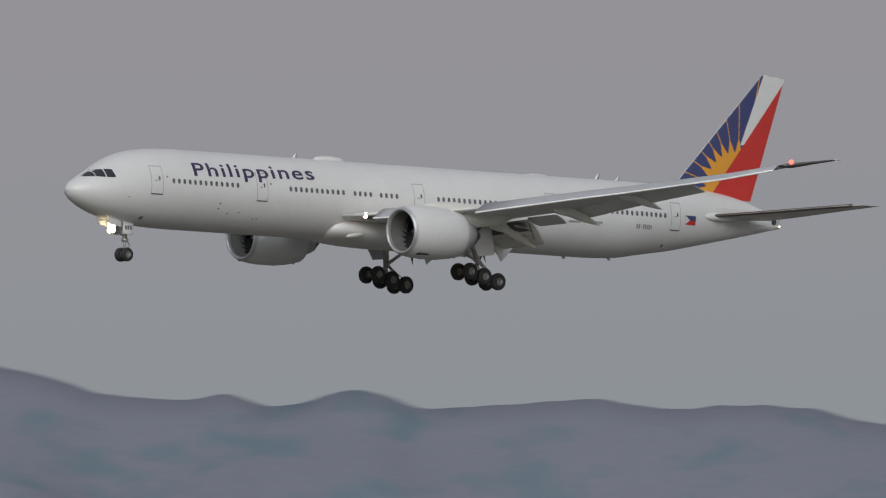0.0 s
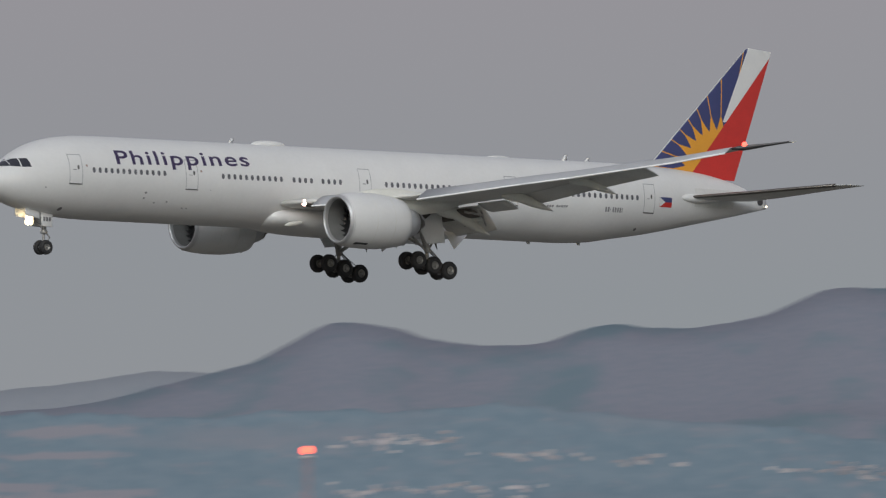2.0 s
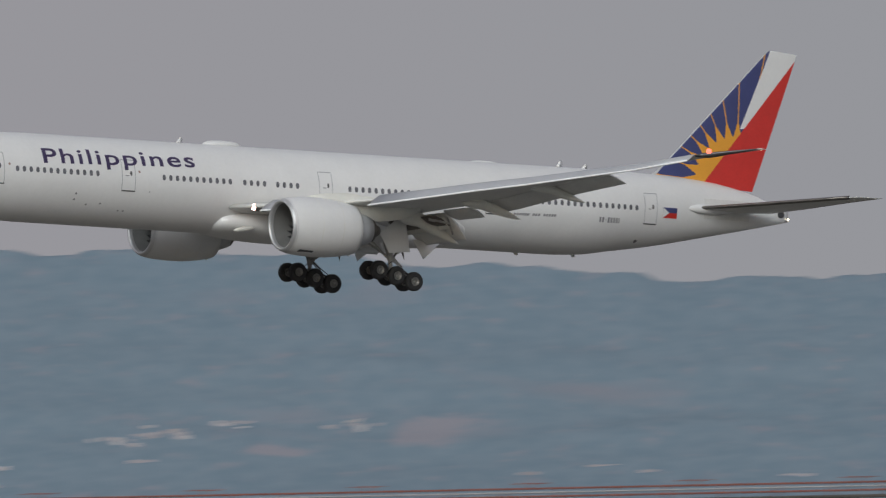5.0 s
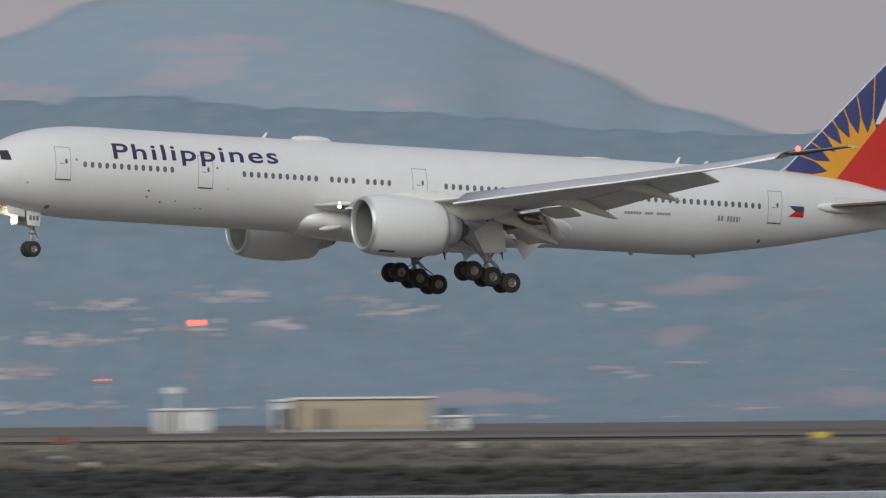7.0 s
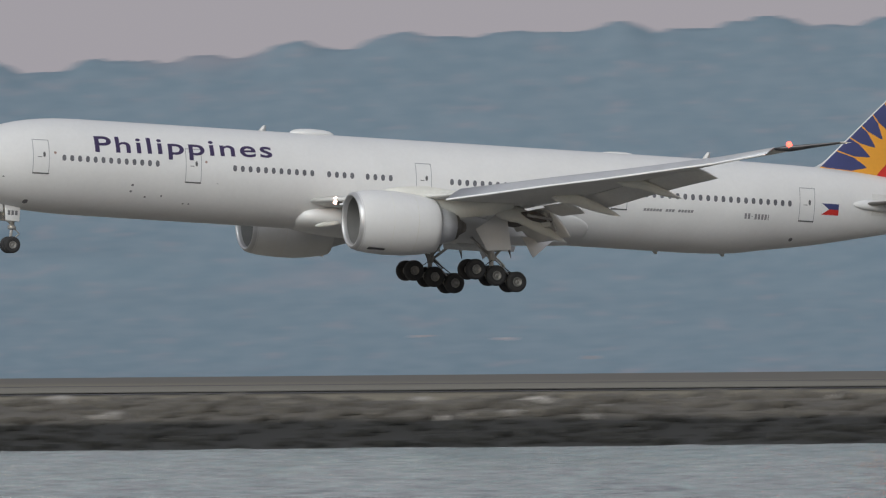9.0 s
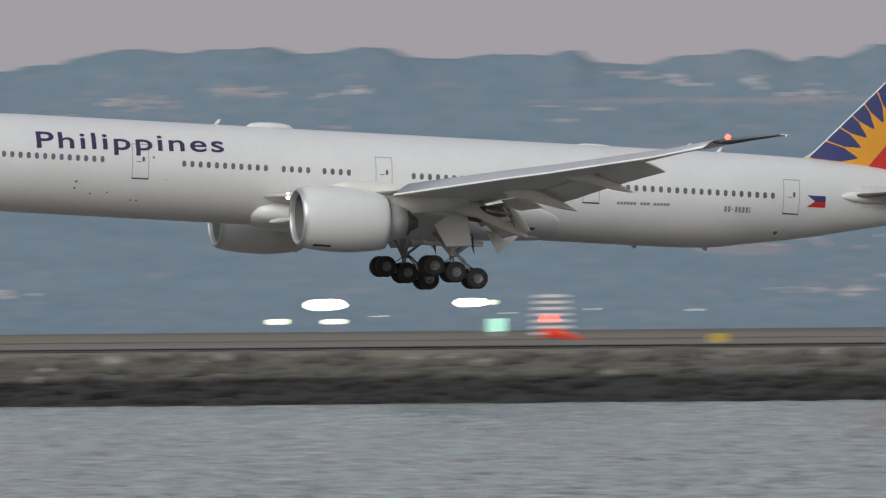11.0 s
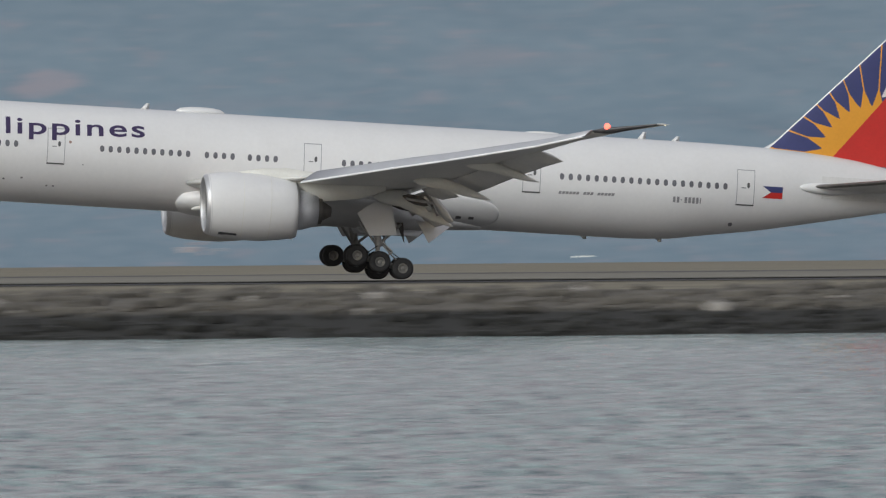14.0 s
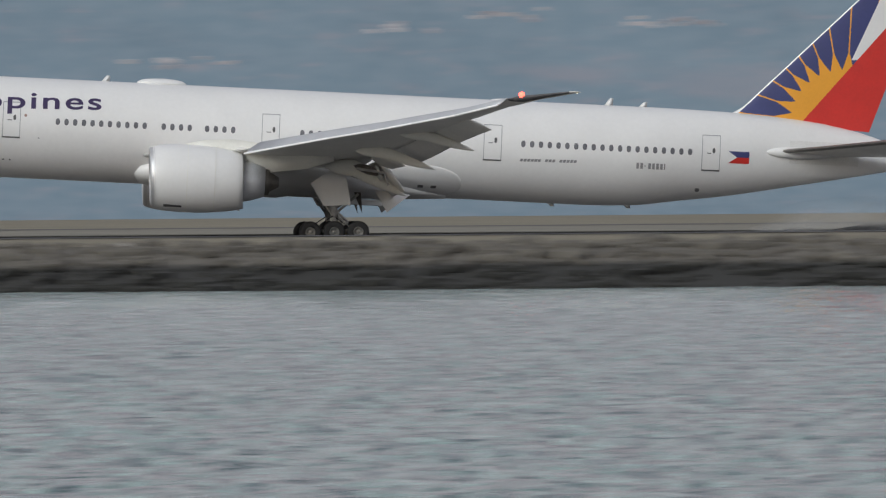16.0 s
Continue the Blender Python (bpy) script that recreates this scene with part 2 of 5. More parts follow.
def titles():
    """The country's name along the forward body, laid on the skin."""
    cu = bpy.data.curves.new("titles", "FONT")
    cu.body, cu.size, cu.offset, cu.space_character = "Philippines", 1.0, 0.013, 1.14
    ob = new("titles", cu)
    bpy.context.view_layer.update()
    me = bpy.data.meshes.new_from_object(ob.evaluated_get(bpy.context.evaluated_depsgraph_get()))
    bpy.data.objects.remove(ob)
    bm = bmesh.new()
    bm.from_mesh(me)
    bmesh.ops.triangulate(bm, faces=bm.faces[:])
    for _ in range(2):
        bmesh.ops.subdivide_edges(bm, edges=[e for e in bm.edges if e.calc_length() > 0.12], cuts=1)
        bmesh.ops.triangulate(bm, faces=bm.faces[:])
    xs = [v.co.x for v in bm.verts]
    x0, x1 = min(xs), max(xs)
    cap = 0.70
    for v in bm.verts:
        a = 10.33 + (v.co.x - x0) / (x1 - x0) * 12.24
        z = 0.98 + v.co.y / cap * 1.02 + 0.34 * (v.co.x - x0) / (x1 - x0)
        v.co = skin(a, z, 0.02)
    part("lettering", bm, INK, fuselage, "dark blue painted lettering", smooth=False)


titles()


def small_marks():
    part("flag", patch(61.2, 62.5, 0.25, 0.62, 0.014, 4, 3), BLUE, fuselage, "small painted flag, blue over red")
    part("flag", patch(61.2, 62.5, -0.12, 0.25, 0.014, 4, 3), RED, fuselage)
    tri = [skin(61.19, 0.63, 0.06), skin(61.19, -0.13, 0.06), skin(61.75, 0.25, 0.06)]
    part("flag", (tri, [(0, 1, 2)]), WHITE, fuselage)

    ink = material("faded_grey_lettering", (0.25, 0.25, 0.26), 0.45, vary=0.1, scale=3)
    for i in range(8):  # the registration and the type, as bars
        w, h = (0.10, 0.05) if i == 2 else ((0.07 if i == 7 else 0.16), 0.36)
        part("registration_bar", patch(55.55 + 0.245 * i, 55.55 + 0.245 * i + w, -0.54 - h / 2, -0.54 + h / 2, 0.014, 1, 2), ink, fuselage)
    for i in range(16):
        if i not in (6, 10):
            a, z = 48.36 + 0.22 * i, -0.62 + 0.004 * i
            part("type_bar", ([skin(a + u, z + v, 0.016) for u, v in ((0, 0), (0.17, 0), (0.23, 0.17), (0.06, 0.17))], [(0, 1, 2, 3)]), ink, fuselage)
    for a, z, r in ((7.6, 0.75, 0.085), (17.95, 0.75, 0.085)):
        part("ice_light", oval(a, z, r, r, 0.016), material("ice_light_tan", (0.35, 0.24, 0.2), 0.5), fuselage)
    for a, z, r in ((13.0, -1.02, 0.09), (12.95, -1.42, 0.08), (14.0, -1.72, 0.07), (15.1, -1.60, 0.07), (16.7, -2.0, 0.06), (17.1, -2.0, 0.06), (4.35, -0.95, 0.06), (6.2, -2.45, 0.16), (18.8, -0.6, 0.04), (59.4, -1.86, 0.14), (20.0, 0.46, 0.02)):
        part("static_port", oval(a, z, r, r * 0.8, 0.016), GREYINK, fuselage)


small_marks()


def roof_fittings():
    dome = []
    for i, (h, r) in enumerate(((0, 1.0), (0.10, 0.96), (0.19, 0.8), (0.24, 0.5), (0.26, 0.1))):
        dome.append([air(26.25 + 1.55 * r * math.cos(2 * math.pi * j / 24), 0.55 * r * math.sin(2 * math.pi * j / 24), 3.03 + h * 1.5) for j in range(24)])
    part("antenna_dome", loft(dome), WHITE, fuselage, "white low dome on the roof")
    small = []
    for h, r in ((0, 1.0), (0.08, 0.9), (0.13, 0.5), (0.14, 0.1)):
        small.append([air(47.6 + 1.1 * r * math.cos(2 * math.pi * j / 16), 0.35 * r * math.sin(2 * math.pi * j / 16), 3.06 + h) for j in range(16)])
    part("antenna_dome", loft(small), WHITE, fuselage)
    for a, h in ((22.8, 0.36), (53.8, 0.45), (55.9, 0.3)):
        part("blade_antenna", loft([[air(a + dx, dy, 3.04) for dx, dy in ((-0.3, 0), (0, 0.04), (0.25, 0), (0, -0.04))], [air(a + 0.18 + dx * 0.4, dy * 0.5, 3.1 + h) for dx, dy in ((-0.3, 0), (0, 0.04), (0.25, 0), (0, -0.04))]]), WHITE, fuselage)
    for a, h in ((50.5, 0.18), (55.2, 0.18)):
        b = curve_at(BOT, a)
        part("blade_antenna", loft([[air(a + dx, dy, b + 0.05) for dx, dy in ((-0.25, 0), (0, 0.04), (0.2, 0), (0, -0.04))], [air(a + 0.12 + dx * 0.5, dy * 0.5, b - h) for dx, dy in ((-0.25, 0), (0, 0.04), (0.2, 0), (0, -0.04))]]), PALE, fuselage)


roof_fittings()


def belly_fairing():
    rings = []
    n = 30
    for i in range(n + 1):
        u = i / n
        a = 24.5 + 19.5 * u
        k = max(0.0, 1 - abs(2 * u - 1) ** 3.4) ** 0.5
        w, lo, hi = 2.6 + (0.68 if u < 0.5 else 0.66) * k, -2.95 - (0.62 if u < 0.5 else 0.5) * k, -1.7 + 0.85 * k
        if u > 0.5:  # the rear tapers into the body along a straight line
            v = 2 * u - 1
            hi, lo, k = -0.75 - 1.9 * v ** 1.7, -3.45 + 0.32 * v * v, 1.0
            c = (lo + hi) / 2
            w = 3.1 * math.sqrt(max(0.01, 1 - (c / 3.1) ** 2)) + 0.70 * (1 - v ** 1.5) - 0.10 * v
        c, h = (lo + hi) / 2, (hi - lo) / 2
        ring = []
        for j in range(48):
            t = 2 * math.pi * j / 48
            ct, st = math.cos(t), math.sin(t)
            f = (abs(ct) ** 2.3 + abs(st) ** 2.3) ** (-1 / 2.3)
            ring.append(air(a, w * ct * f * (0.55 + 0.45 * k ** 0.5), c + h * st * f * (0.45 + 0.55 * k ** 0.5)))
        rings.append(ring)
    part("wing_root_fairing", loft(rings), WHITE, airliner, "white bulged fairing under the wing root")


belly_fairing()

# ---- wings ----
LE = ((3.0, 25.2), (8.0, 28.9), (11.0, 31.2), (30.0, 46.5), (30.6, 47.4), (32.3, 50.0))
TE = ((3.0, 38.8), (10.0, 39.7), (20.0, 43.6), (29.4, 48.5), (30.6, 49.6), (32.3, 50.7))
WZ = ((3.0, -1.35), (7.0, -1.0), (11.0, -0.70), (16.7, 0.34), (21.5, 1.18), (24.5, 1.77), (28.2, 2.50), (30.3, 3.06), (32.3, 3.56))
WT = ((3.0, 1.65), (9.0, 1.0), (20.0, 0.52), (29.0, 0.36), (31.0, 0.36), (32.3, 0.14))


def line_at(pts, x):
    return float(np.interp(x, [p[0] for p in pts], [p[1] for p in pts]))


def foil(le, te, s, z, thick, side, droop=0.0, n=14):
    """A wing section at span s, as a ring from the trailing edge over the top and back."""
    c = te - le
    ring = []
    for k in range(2 * n):
        top = k < n
        u = 1 - k / n if top else (k - n) / n
        x = u ** 1.6
        y = 2.6 * (0.2969 * math.sqrt(x) - 0.126 * x - 0.3516 * x * x + 0.2843 * x ** 3 - 0.1036 * x ** 4) * 2
        y *= thick / 2 * (1.15 if top else 0.85)
        ring.append(air(le + c * x, side * s, z + (y if top else -y) - droop * x * x))
    return ring


def wing(side):
    stations = [3.0, 5, 7, 9, 11, 14, 17, 20, 23, 26, 28, 29.4, 30.0, 30.6, 31.3, 32.0, 32.3]
    rings = [foil(line_at(LE, s), line_at(TE, s), s, curve_at(WZ, s), curve_at(WT, s), side, -0.022 * max(0, s - 3) * min(1, (32.3 - s) / 6)) for s in stations]
    if side < 0:
        rings = [r[::-1] for r in rings]
    w = part("wing", loft(rings), GREYP, airliner, "grey swept wing with raked tip")

    def strip(s0, s1, chord, back, drop, thick, tilt, mat, name, label, edge=LE, sgn=-1):
        rs = []
        for i in range(7):
            s = s0 + (s1 - s0) * i / 6
            base = line_at(edge, s) + back
            z = curve_at(WZ, s) + drop
            c = chord(s) if callable(chord) else chord
            ring = []
            for k in range(12):
                t = 2 * math.pi * k / 12
                x, y = 0.5 - 0.5 * math.cos(t), math.sin(t) * 0.5 * thick * (0.4 + 0.6 * math.sin(math.pi * (0.5 - 0.5 * math.cos(t)) ** 0.6))
                dx, dz = x * c, y
                ring.append(air(base + dx * math.cos(tilt) + dz * math.sin(tilt), side * s, z - dx * math.sin(tilt) + dz * math.cos(tilt)))
            rs.append(ring if side > 0 else ring[::-1])
        return part(name, loft(rs), mat, w, label)

    strip(11.8, 29.9, lambda s: 1.42 - 0.024 * s, -0.55, -0.36, 0.16, radians(-40), SLATP, "slat", "bare metal slat, extended")
    strip(5.3, 8.4, 1.25, -0.40, -0.34, 0.18, radians(-38), SLATP, "slat", "bare metal slat, extended")
    # near-white tubes paint the sky's reflection along the lower slat edges
    for s0, s1, back, drop in ((11.8, 29.9, -0.63, -0.39), (5.3, 8.4, -0.48, -0.37)):
        bars = [tube(air(line_at(LE, s0 + (s1 - s0) * i / 6) + back, side * (s0 + (s1 - s0) * i / 6), curve_at(WZ, s0 + (s1 - s0) * i / 6) + drop), air(line_at(LE, s0 + (s1 - s0) * (i + 1) / 6) + back, side * (s0 + (s1 - s0) * (i + 1) / 6), curve_at(WZ, s0 + (s1 - s0) * (i + 1) / 6) + drop), 0.07, 0.07, 10) for i in range(6)]
        part("slat_edge_glint", join(*bars), BRIGHT, w, "near-white bar painting the sky's glint along the slat edge")
    strip(11.6, 22.0, lambda s: 2.9 - 0.055 * s, -0.40, 0.38, 0.24, radians(19), GREYP, "flap", "grey trailing edge flap, lowered", TE)
    strip(3.8, 8.6, 2.5, 0.0, -0.10, 0.34, radians(47), GREYP, "flap", "grey trailing edge flap, lowered", TE)
    strip(8.9, 11.3, 1.5, -0.5, -0.02, 0.28, radians(24), GREYP, "flaperon", "", TE)
    # solid strip whose dark brown paints the shade of the flap slot
    strip(4.0, 8.5, 1.9, -1.35, -0.42, 0.46, radians(18), COVE, "flap_cove", "dark brown strip for the shade in the slot ahead of the inboard flap", TE)
    strip(4.0, 8.5, 1.0, -0.15, -0.40, 0.20, radians(62), PALE, "flap_vane", "pale vane in the flap slot", TE)
    for sp in (4.6, 5.9, 8.45):
        part("flap_actuator", join(tube(air(38.2, side * sp, -1.55), air(39.9, side * sp, -1.75), 0.10, k=8), tube(air(39.7, side * sp, -1.3), air(40.2, side * sp, -2.5), 0.07, k=8)), STEEL, w)

    def canoe(s, a0, length, zdrop, r, tilt):
        rs = []
        z0 = curve_at(WZ, s) + zdrop
        for i in range(13):
            u = i / 12
            k = max(0.03, math.sin(math.pi * min(1, u ** 0.75)) ** 0.7)
            a = a0 + length * u
            bend = max(0, u - 0.35) * length * math.tan(tilt)
            rs.append([air(a, side * (s + r * 0.62 * k * math.cos(2 * math.pi * j / 14)), z0 - bend + r * k * math.sin(2 * math.pi * j / 14)) for j in range(14)])
        part("flap_fairing", loft(rs if side > 0 else [q[::-1] for q in rs]), PALE, w, "pale canoe-shaped flap track fairing")

    canoe(7.3, 36.3, 5.1, -0.55, 0.54, radians(25.5))
    canoe(13.2, 37.9, 4.9, -0.15, 0.38, radians(15.8))
    canoe(18.0, 40.4, 4.6, 0.02, 0.34, radians(14.5))
    s = 30.35
    cap = part("wing_tip_fairing", loft([[air(line_at(LE, q) - 0.03 + dx * f, side * q, curve_at(WZ, q) + dz * f) for dx, dz in ((-0.06, 0), (0.1, 0.10), (0.5, 0.10), (0.5, -0.2), (0.1, -0.17))] for q, f in ((29.9, 0.6), (30.2, 1.1), (30.6, 1.0), (31.2, 0.7), (31.8, 0.5), (32.25, 0.3))]), TITAN, w, "dark raked tip edge")
    if side > 0:
        bm = bmesh.new()
        bmesh.ops.create_uvsphere(bm, u_segments=14, v_segments=10, radius=0.19, matrix=Matrix.Translation(air(47.18, 30.42, 3.26)))
        part("navigation_light", bm, NAVRED, w, "glowing red wing tip light")
    bm = bmesh.new()
    bmesh.ops.create_uvsphere(bm, u_segments=10, v_segments=8, radius=0.05, matrix=Matrix.Translation(air(50.45, side * 32.0, 3.52)))
    part("tip_light", bm, TAILL, w)
    return w


wings = [wing(1), wing(-1)]

# ---- engines ----
ENG_S, ENG_Z, ENG_A = 9.6, -2.64, 25.55


def ring_at(a, r, s, z, k=48, squash=1.0, lean=0.0):
    return [air(a + lean * math.sin(2 * math.pi * j / k) * r, s + r * math.cos(2 * math.pi * j / k), z + squash * r * math.sin(2 * math.pi * j / k)) for j in range(k)]


def engine(side):
    s, z, a = side * ENG_S, ENG_Z, ENG_A
    R = ((0.25, 1.85), (0.6, 1.94), (1.2, 2.02), (2.2, 2.07), (3.4, 2.06), (4.6, 1.93), (5.3, 1.80), (5.65, 1.72))
    cowl = [ring_at(a + x, r, s, z, lean=-0.07) for x, r in R] + [ring_at(a + 5.72, 1.62, s, z), ring_at(a + 5.0, 1.60, s, z)]
    e = part("engine", loft(cowl, cap=False), WHITE, airliner, "large white round engine nacelle")
    lip = ((0.34, 1.875), (0.14, 1.81), (0.03, 1.73), (0.0, 1.665), (0.03, 1.60), (0.14, 1.56), (0.34, 1.545))
    part("inlet_lip", loft([ring_at(a + x, r, s, z, lean=-0.07) for x, r in lip], cap=False), LIPM, e, "satin metal inlet lip")
    part("inlet_liner", loft([ring_at(a + x, r, s, z, lean=-0.06) for x, r in ((0.33, 1.546), (0.8, 1.57), (1.5, 1.63), (1.9, 1.63))], cap=False), LINER, e)
    for x, rr in ((2.25, 2.075), (3.95, 2.02)):
        part("cowl_seam", loft([ring_at(a + x, rr, s, z), ring_at(a + x + 0.012, rr + 0.006, s, z), ring_at(a + x + 0.03, rr + 0.002, s, z)], cap=False), PALE, e)
    bm = bmesh.new()
    blades = 22
    vs, fs = [], []
    for b in range(blades):
        t = 2 * math.pi * b / blades
        o = len(vs)
        for i in range(6):
            r = 0.45 + 1.17 * i / 5
            tw = 0.20 + 0.10 * i / 5
            for q in (-1, 1):
                ang = t + q * 0.14 + 0.12 * math.sin(math.pi * i / 5)
                vs.append(air(a + 1.75 + q * tw, s + r * math.cos(ang), z + r * math.sin(ang)))
        fs += [(o + 2 * i, o + 2 * i + 1, o + 2 * i + 3, o + 2 * i + 2) for i in range(5)]
    bm.free()
    part("fan", (vs, fs), TITAN, e, "dark grey curved fan blades")
    # near-black disc paints the engine's inner shade behind the blades
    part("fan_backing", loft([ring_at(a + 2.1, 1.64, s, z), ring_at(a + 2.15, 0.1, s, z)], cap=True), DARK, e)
    part("spinner", loft([ring_at(a + x, r, s, z, 24) for x, r in ((1.15, 0.03), (1.3, 0.17), (1.55, 0.33), (1.95, 0.48))]), TITAN, e)
    part("core_cowl", loft([ring_at(a + x, r, s, z, 36) for x, r in ((4.6, 1.35), (5.6, 1.32), (6.2, 1.2), (7.05, 0.92))], cap=True), COREM, e, "bare metal core cowl")
    part("exhaust_plug", loft([ring_at(a + x, r, s, z, 28) for x, r in ((6.7, 0.90), (7.3, 0.80), (7.35, 0.6), (7.55, 0.5), (7.9, 0.3))]), HOT, e, "dark exhaust nozzle")
    rs = []
    for x, lo, hi, w in ((1.9, 1.95, 2.06, 0.06), (3.2, 1.6, 2.36, 0.28), (5.0, 1.3, 2.5, 0.34), (7.0, 0.55, 2.3, 0.32), (9.6, 0.9, 2.2, 0.25), (11.2, 1.45, 2.0, 0.08)):
        rs.append([air(a + x, s + dy * w, z + (lo if q < 0 else hi)) for dy, q in ((-1, -1), (1, -1), (1, 1), (-1, 1))])
    part("pylon", loft(rs), PALE, airliner, "pale grey engine pylon under the wing")
    for k in (-1, 1):
        rs = [[air(a + x, s + k * (y0 + dy), z + zz) for dy, zz in ((0, z0), (0.04, z0), (0.04, z1), (0, z1))] for x, y0, z0, z1 in ((1.2, 1.4, 1.2, 1.25), (2.2, 1.42, 1.35, 1.75), (3.0, 1.42, 1.35, 1.5))]
        if k * side < 0:
            part("nacelle_strake", loft(rs), WHITE, e)
    # solid near-black bar drawn in place of the open slot
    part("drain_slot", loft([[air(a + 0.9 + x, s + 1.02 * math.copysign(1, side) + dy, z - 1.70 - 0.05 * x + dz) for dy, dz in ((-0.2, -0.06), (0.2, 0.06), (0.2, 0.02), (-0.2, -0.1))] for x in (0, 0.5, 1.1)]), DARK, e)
    part("drain_mast", slab([air(a + 5.1, s, z - 1.7), air(a + 5.5, s, z - 1.7), air(a + 5.65, s, z - 1.85), air(a + 5.5, s, z - 1.85)], 0.06), PALE, e)
    return e


engines = [engine(1), engine(-1)]

# ---- tail ----
FIN_LE0, FIN_LE1 = (61.4, 2.7), (70.75, 12.25)
FIN_TE0, FIN_TE1 = (69.9, 2.2), (73.2, 12.05)
SUN_C = (68.4, 2.6)


def livery(a, z):
    """0 white, 1 blue, 2 red, 3 gold, 4 bare edge, by the place on the fin."""
    if a < FIN_LE0[0] + 0.10 + (z - FIN_LE0[1]) * 0.979:
        return 4
    red_line = 2.5 + (a - 65.6) * (12.0 - 2.5) / (73.35 - 65.6)
    if z < red_line - 0.02:
        return 2
    if z > 6.6 and a > 68.5 + (z - 6.3) * (70.95 - 68.5) / (12.2 - 6.3):
        return 0
    dx, dz = a - SUN_C[0], z - SUN_C[1]
    r, ang = math.hypot(dx, dz), math.degrees(math.atan2(dz, dx))
    if ang < 0:
        ang += 360
    step = 12.4
    k = ((ang - 77.1) / step) % 1.0
    u = abs(k - 0.5) * 2
    if r < 3.4 + 1.15 * u ** 1.4:
        return 3
    if (1 - u) * math.radians(step / 2) * r < 0.04:
        return 3
    return 1


def fin():
    n, m = 260, 340
    verts, faces, slots = [], [], []
    for side in (1, -1):
        o = len(verts)
        for i in range(m + 1):
            v = i / m
            le = [FIN_LE0[k] + (FIN_LE1[k] - FIN_LE0[k]) * v for k in (0, 1)]
            if v < 0.10:
                le[0] -= (0.10 - v) * 6.0 * (0.10 - v) / 0.10
            te = [FIN_TE0[k] + (FIN_TE1[k] - FIN_TE0[k]) * v for k in (0, 1)]
            if v > 0.985:
                le[0] += (v - 0.985) * 18
            th = 0.42 * (1 - v) + 0.10 * v
            for j in range(n + 1):
                x = j / n
                x = x ** 1.35
                y = 5 * (0.2969 * math.sqrt(x) - 0.126 * x - 0.3516 * x * x + 0.2843 * x ** 3 - 0.1036 * x ** 4) * th
                verts.append(air(le[0] + (te[0] - le[0]) * x, side * y, le[1] + (te[1] - le[1]) * x))
        for i in range(m):
            for j in range(n):
                q = o + i * (n + 1) + j
                f = (q, q + 1, q + n + 2, q + n + 1)
                faces.append(f if side > 0 else f[::-1])
                c = [sum(verts[k][d] for k in f) / 4 for d in (0, 2)]
                slots.append(livery(c[0] + STA, c[1]))
    o2 = (m + 1) * (n + 1)
    top = m * (n + 1)
    for j in range(n):
        faces.append((top + j, top + j + 1, o2 + top + j + 1, o2 + top + j))
        slots.append(0)
    return part("fin", (verts, faces, slots), [WHITE, BLUE, RED, GOLD, LIPM], airliner, "tall fin with blue and red panels and a gold sunburst")


fin()


def stabilizer(side):
    rs = []
    for s, le, te, z, th in ((1.0, 63.9, 70.9, 0.70, 0.62), (4, 66.2, 71.7, 0.98, 0.45), (8, 69.4, 73.0, 1.46, 0.27), (10.2, 71.2, 73.8, 1.71, 0.16), (10.75, 72.2, 74.0, 1.78, 0.06)):
        rs.append(foil(le, te, s, z, th, side, n=10))
    if side < 0:
        rs = [r[::-1] for r in rs]
    st = part("tailplane", loft(rs), GREYP, airliner, "grey swept tailplane")
    rs = []
    for s in (1.6, 3, 5, 7, 9, 10.3):
        le = float(np.interp(s, (1, 4, 8, 10.2), (63.9, 66.2, 69.4, 71.2)))
        z = float(np.interp(s, (1, 4, 8, 10.2), (0.70, 0.98, 1.46, 1.71)))
        rs.append([air(le - 0.03 + dx, side * s, z + dz) for dx, dz in ((-0.03, 0), (0.1, 0.09), (0.35, 0.15), (0.35, -0.12), (0.1, -0.08))])
    part("leading_edge", loft(rs), HOT, st, "dark bare metal leading edge")
    return st


tailplanes = [stabilizer(1), stabilizer(-1)]
part("stabilizer_plate", patch(65.0, 69.3, 0.05, 1.45, 0.03, 8, 6), material("rubbed_plate", (0.66, 0.66, 0.64), 0.4, vary=0.1, scale=1.0), fuselage, "pale rubbed plate round the tailplane root")
for k_ in (1, -1):
    part("tailplane_fairing", loft([[air(63.5 + 4.2 * u_, k_ * (1.75 - 0.35 * u_ + 0.30 * w_ * math.cos(t_ * math.pi / 8)), 0.68 + 0.02 * u_ + 0.36 * w_ * math.sin(t_ * math.pi / 8)) for t_ in range(16)] for u_, w_ in ((0, 0.05), (0.06, 0.5), (0.2, 0.85), (0.45, 1.0), (0.75, 0.8), (1.0, 0.3))]), WHITE, airliner)
# flat near-black oval on the skin, painted for the shaded opening
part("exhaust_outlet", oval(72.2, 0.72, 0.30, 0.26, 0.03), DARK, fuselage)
bm = bmesh.new()
bmesh.ops.create_uvsphere(bm, u_segments=10, v_segments=8, radius=0.1, matrix=Matrix.Translation(air(72.9, 0.1, 0.4)))
part("tail_light", bm, TAILL, fuselage)


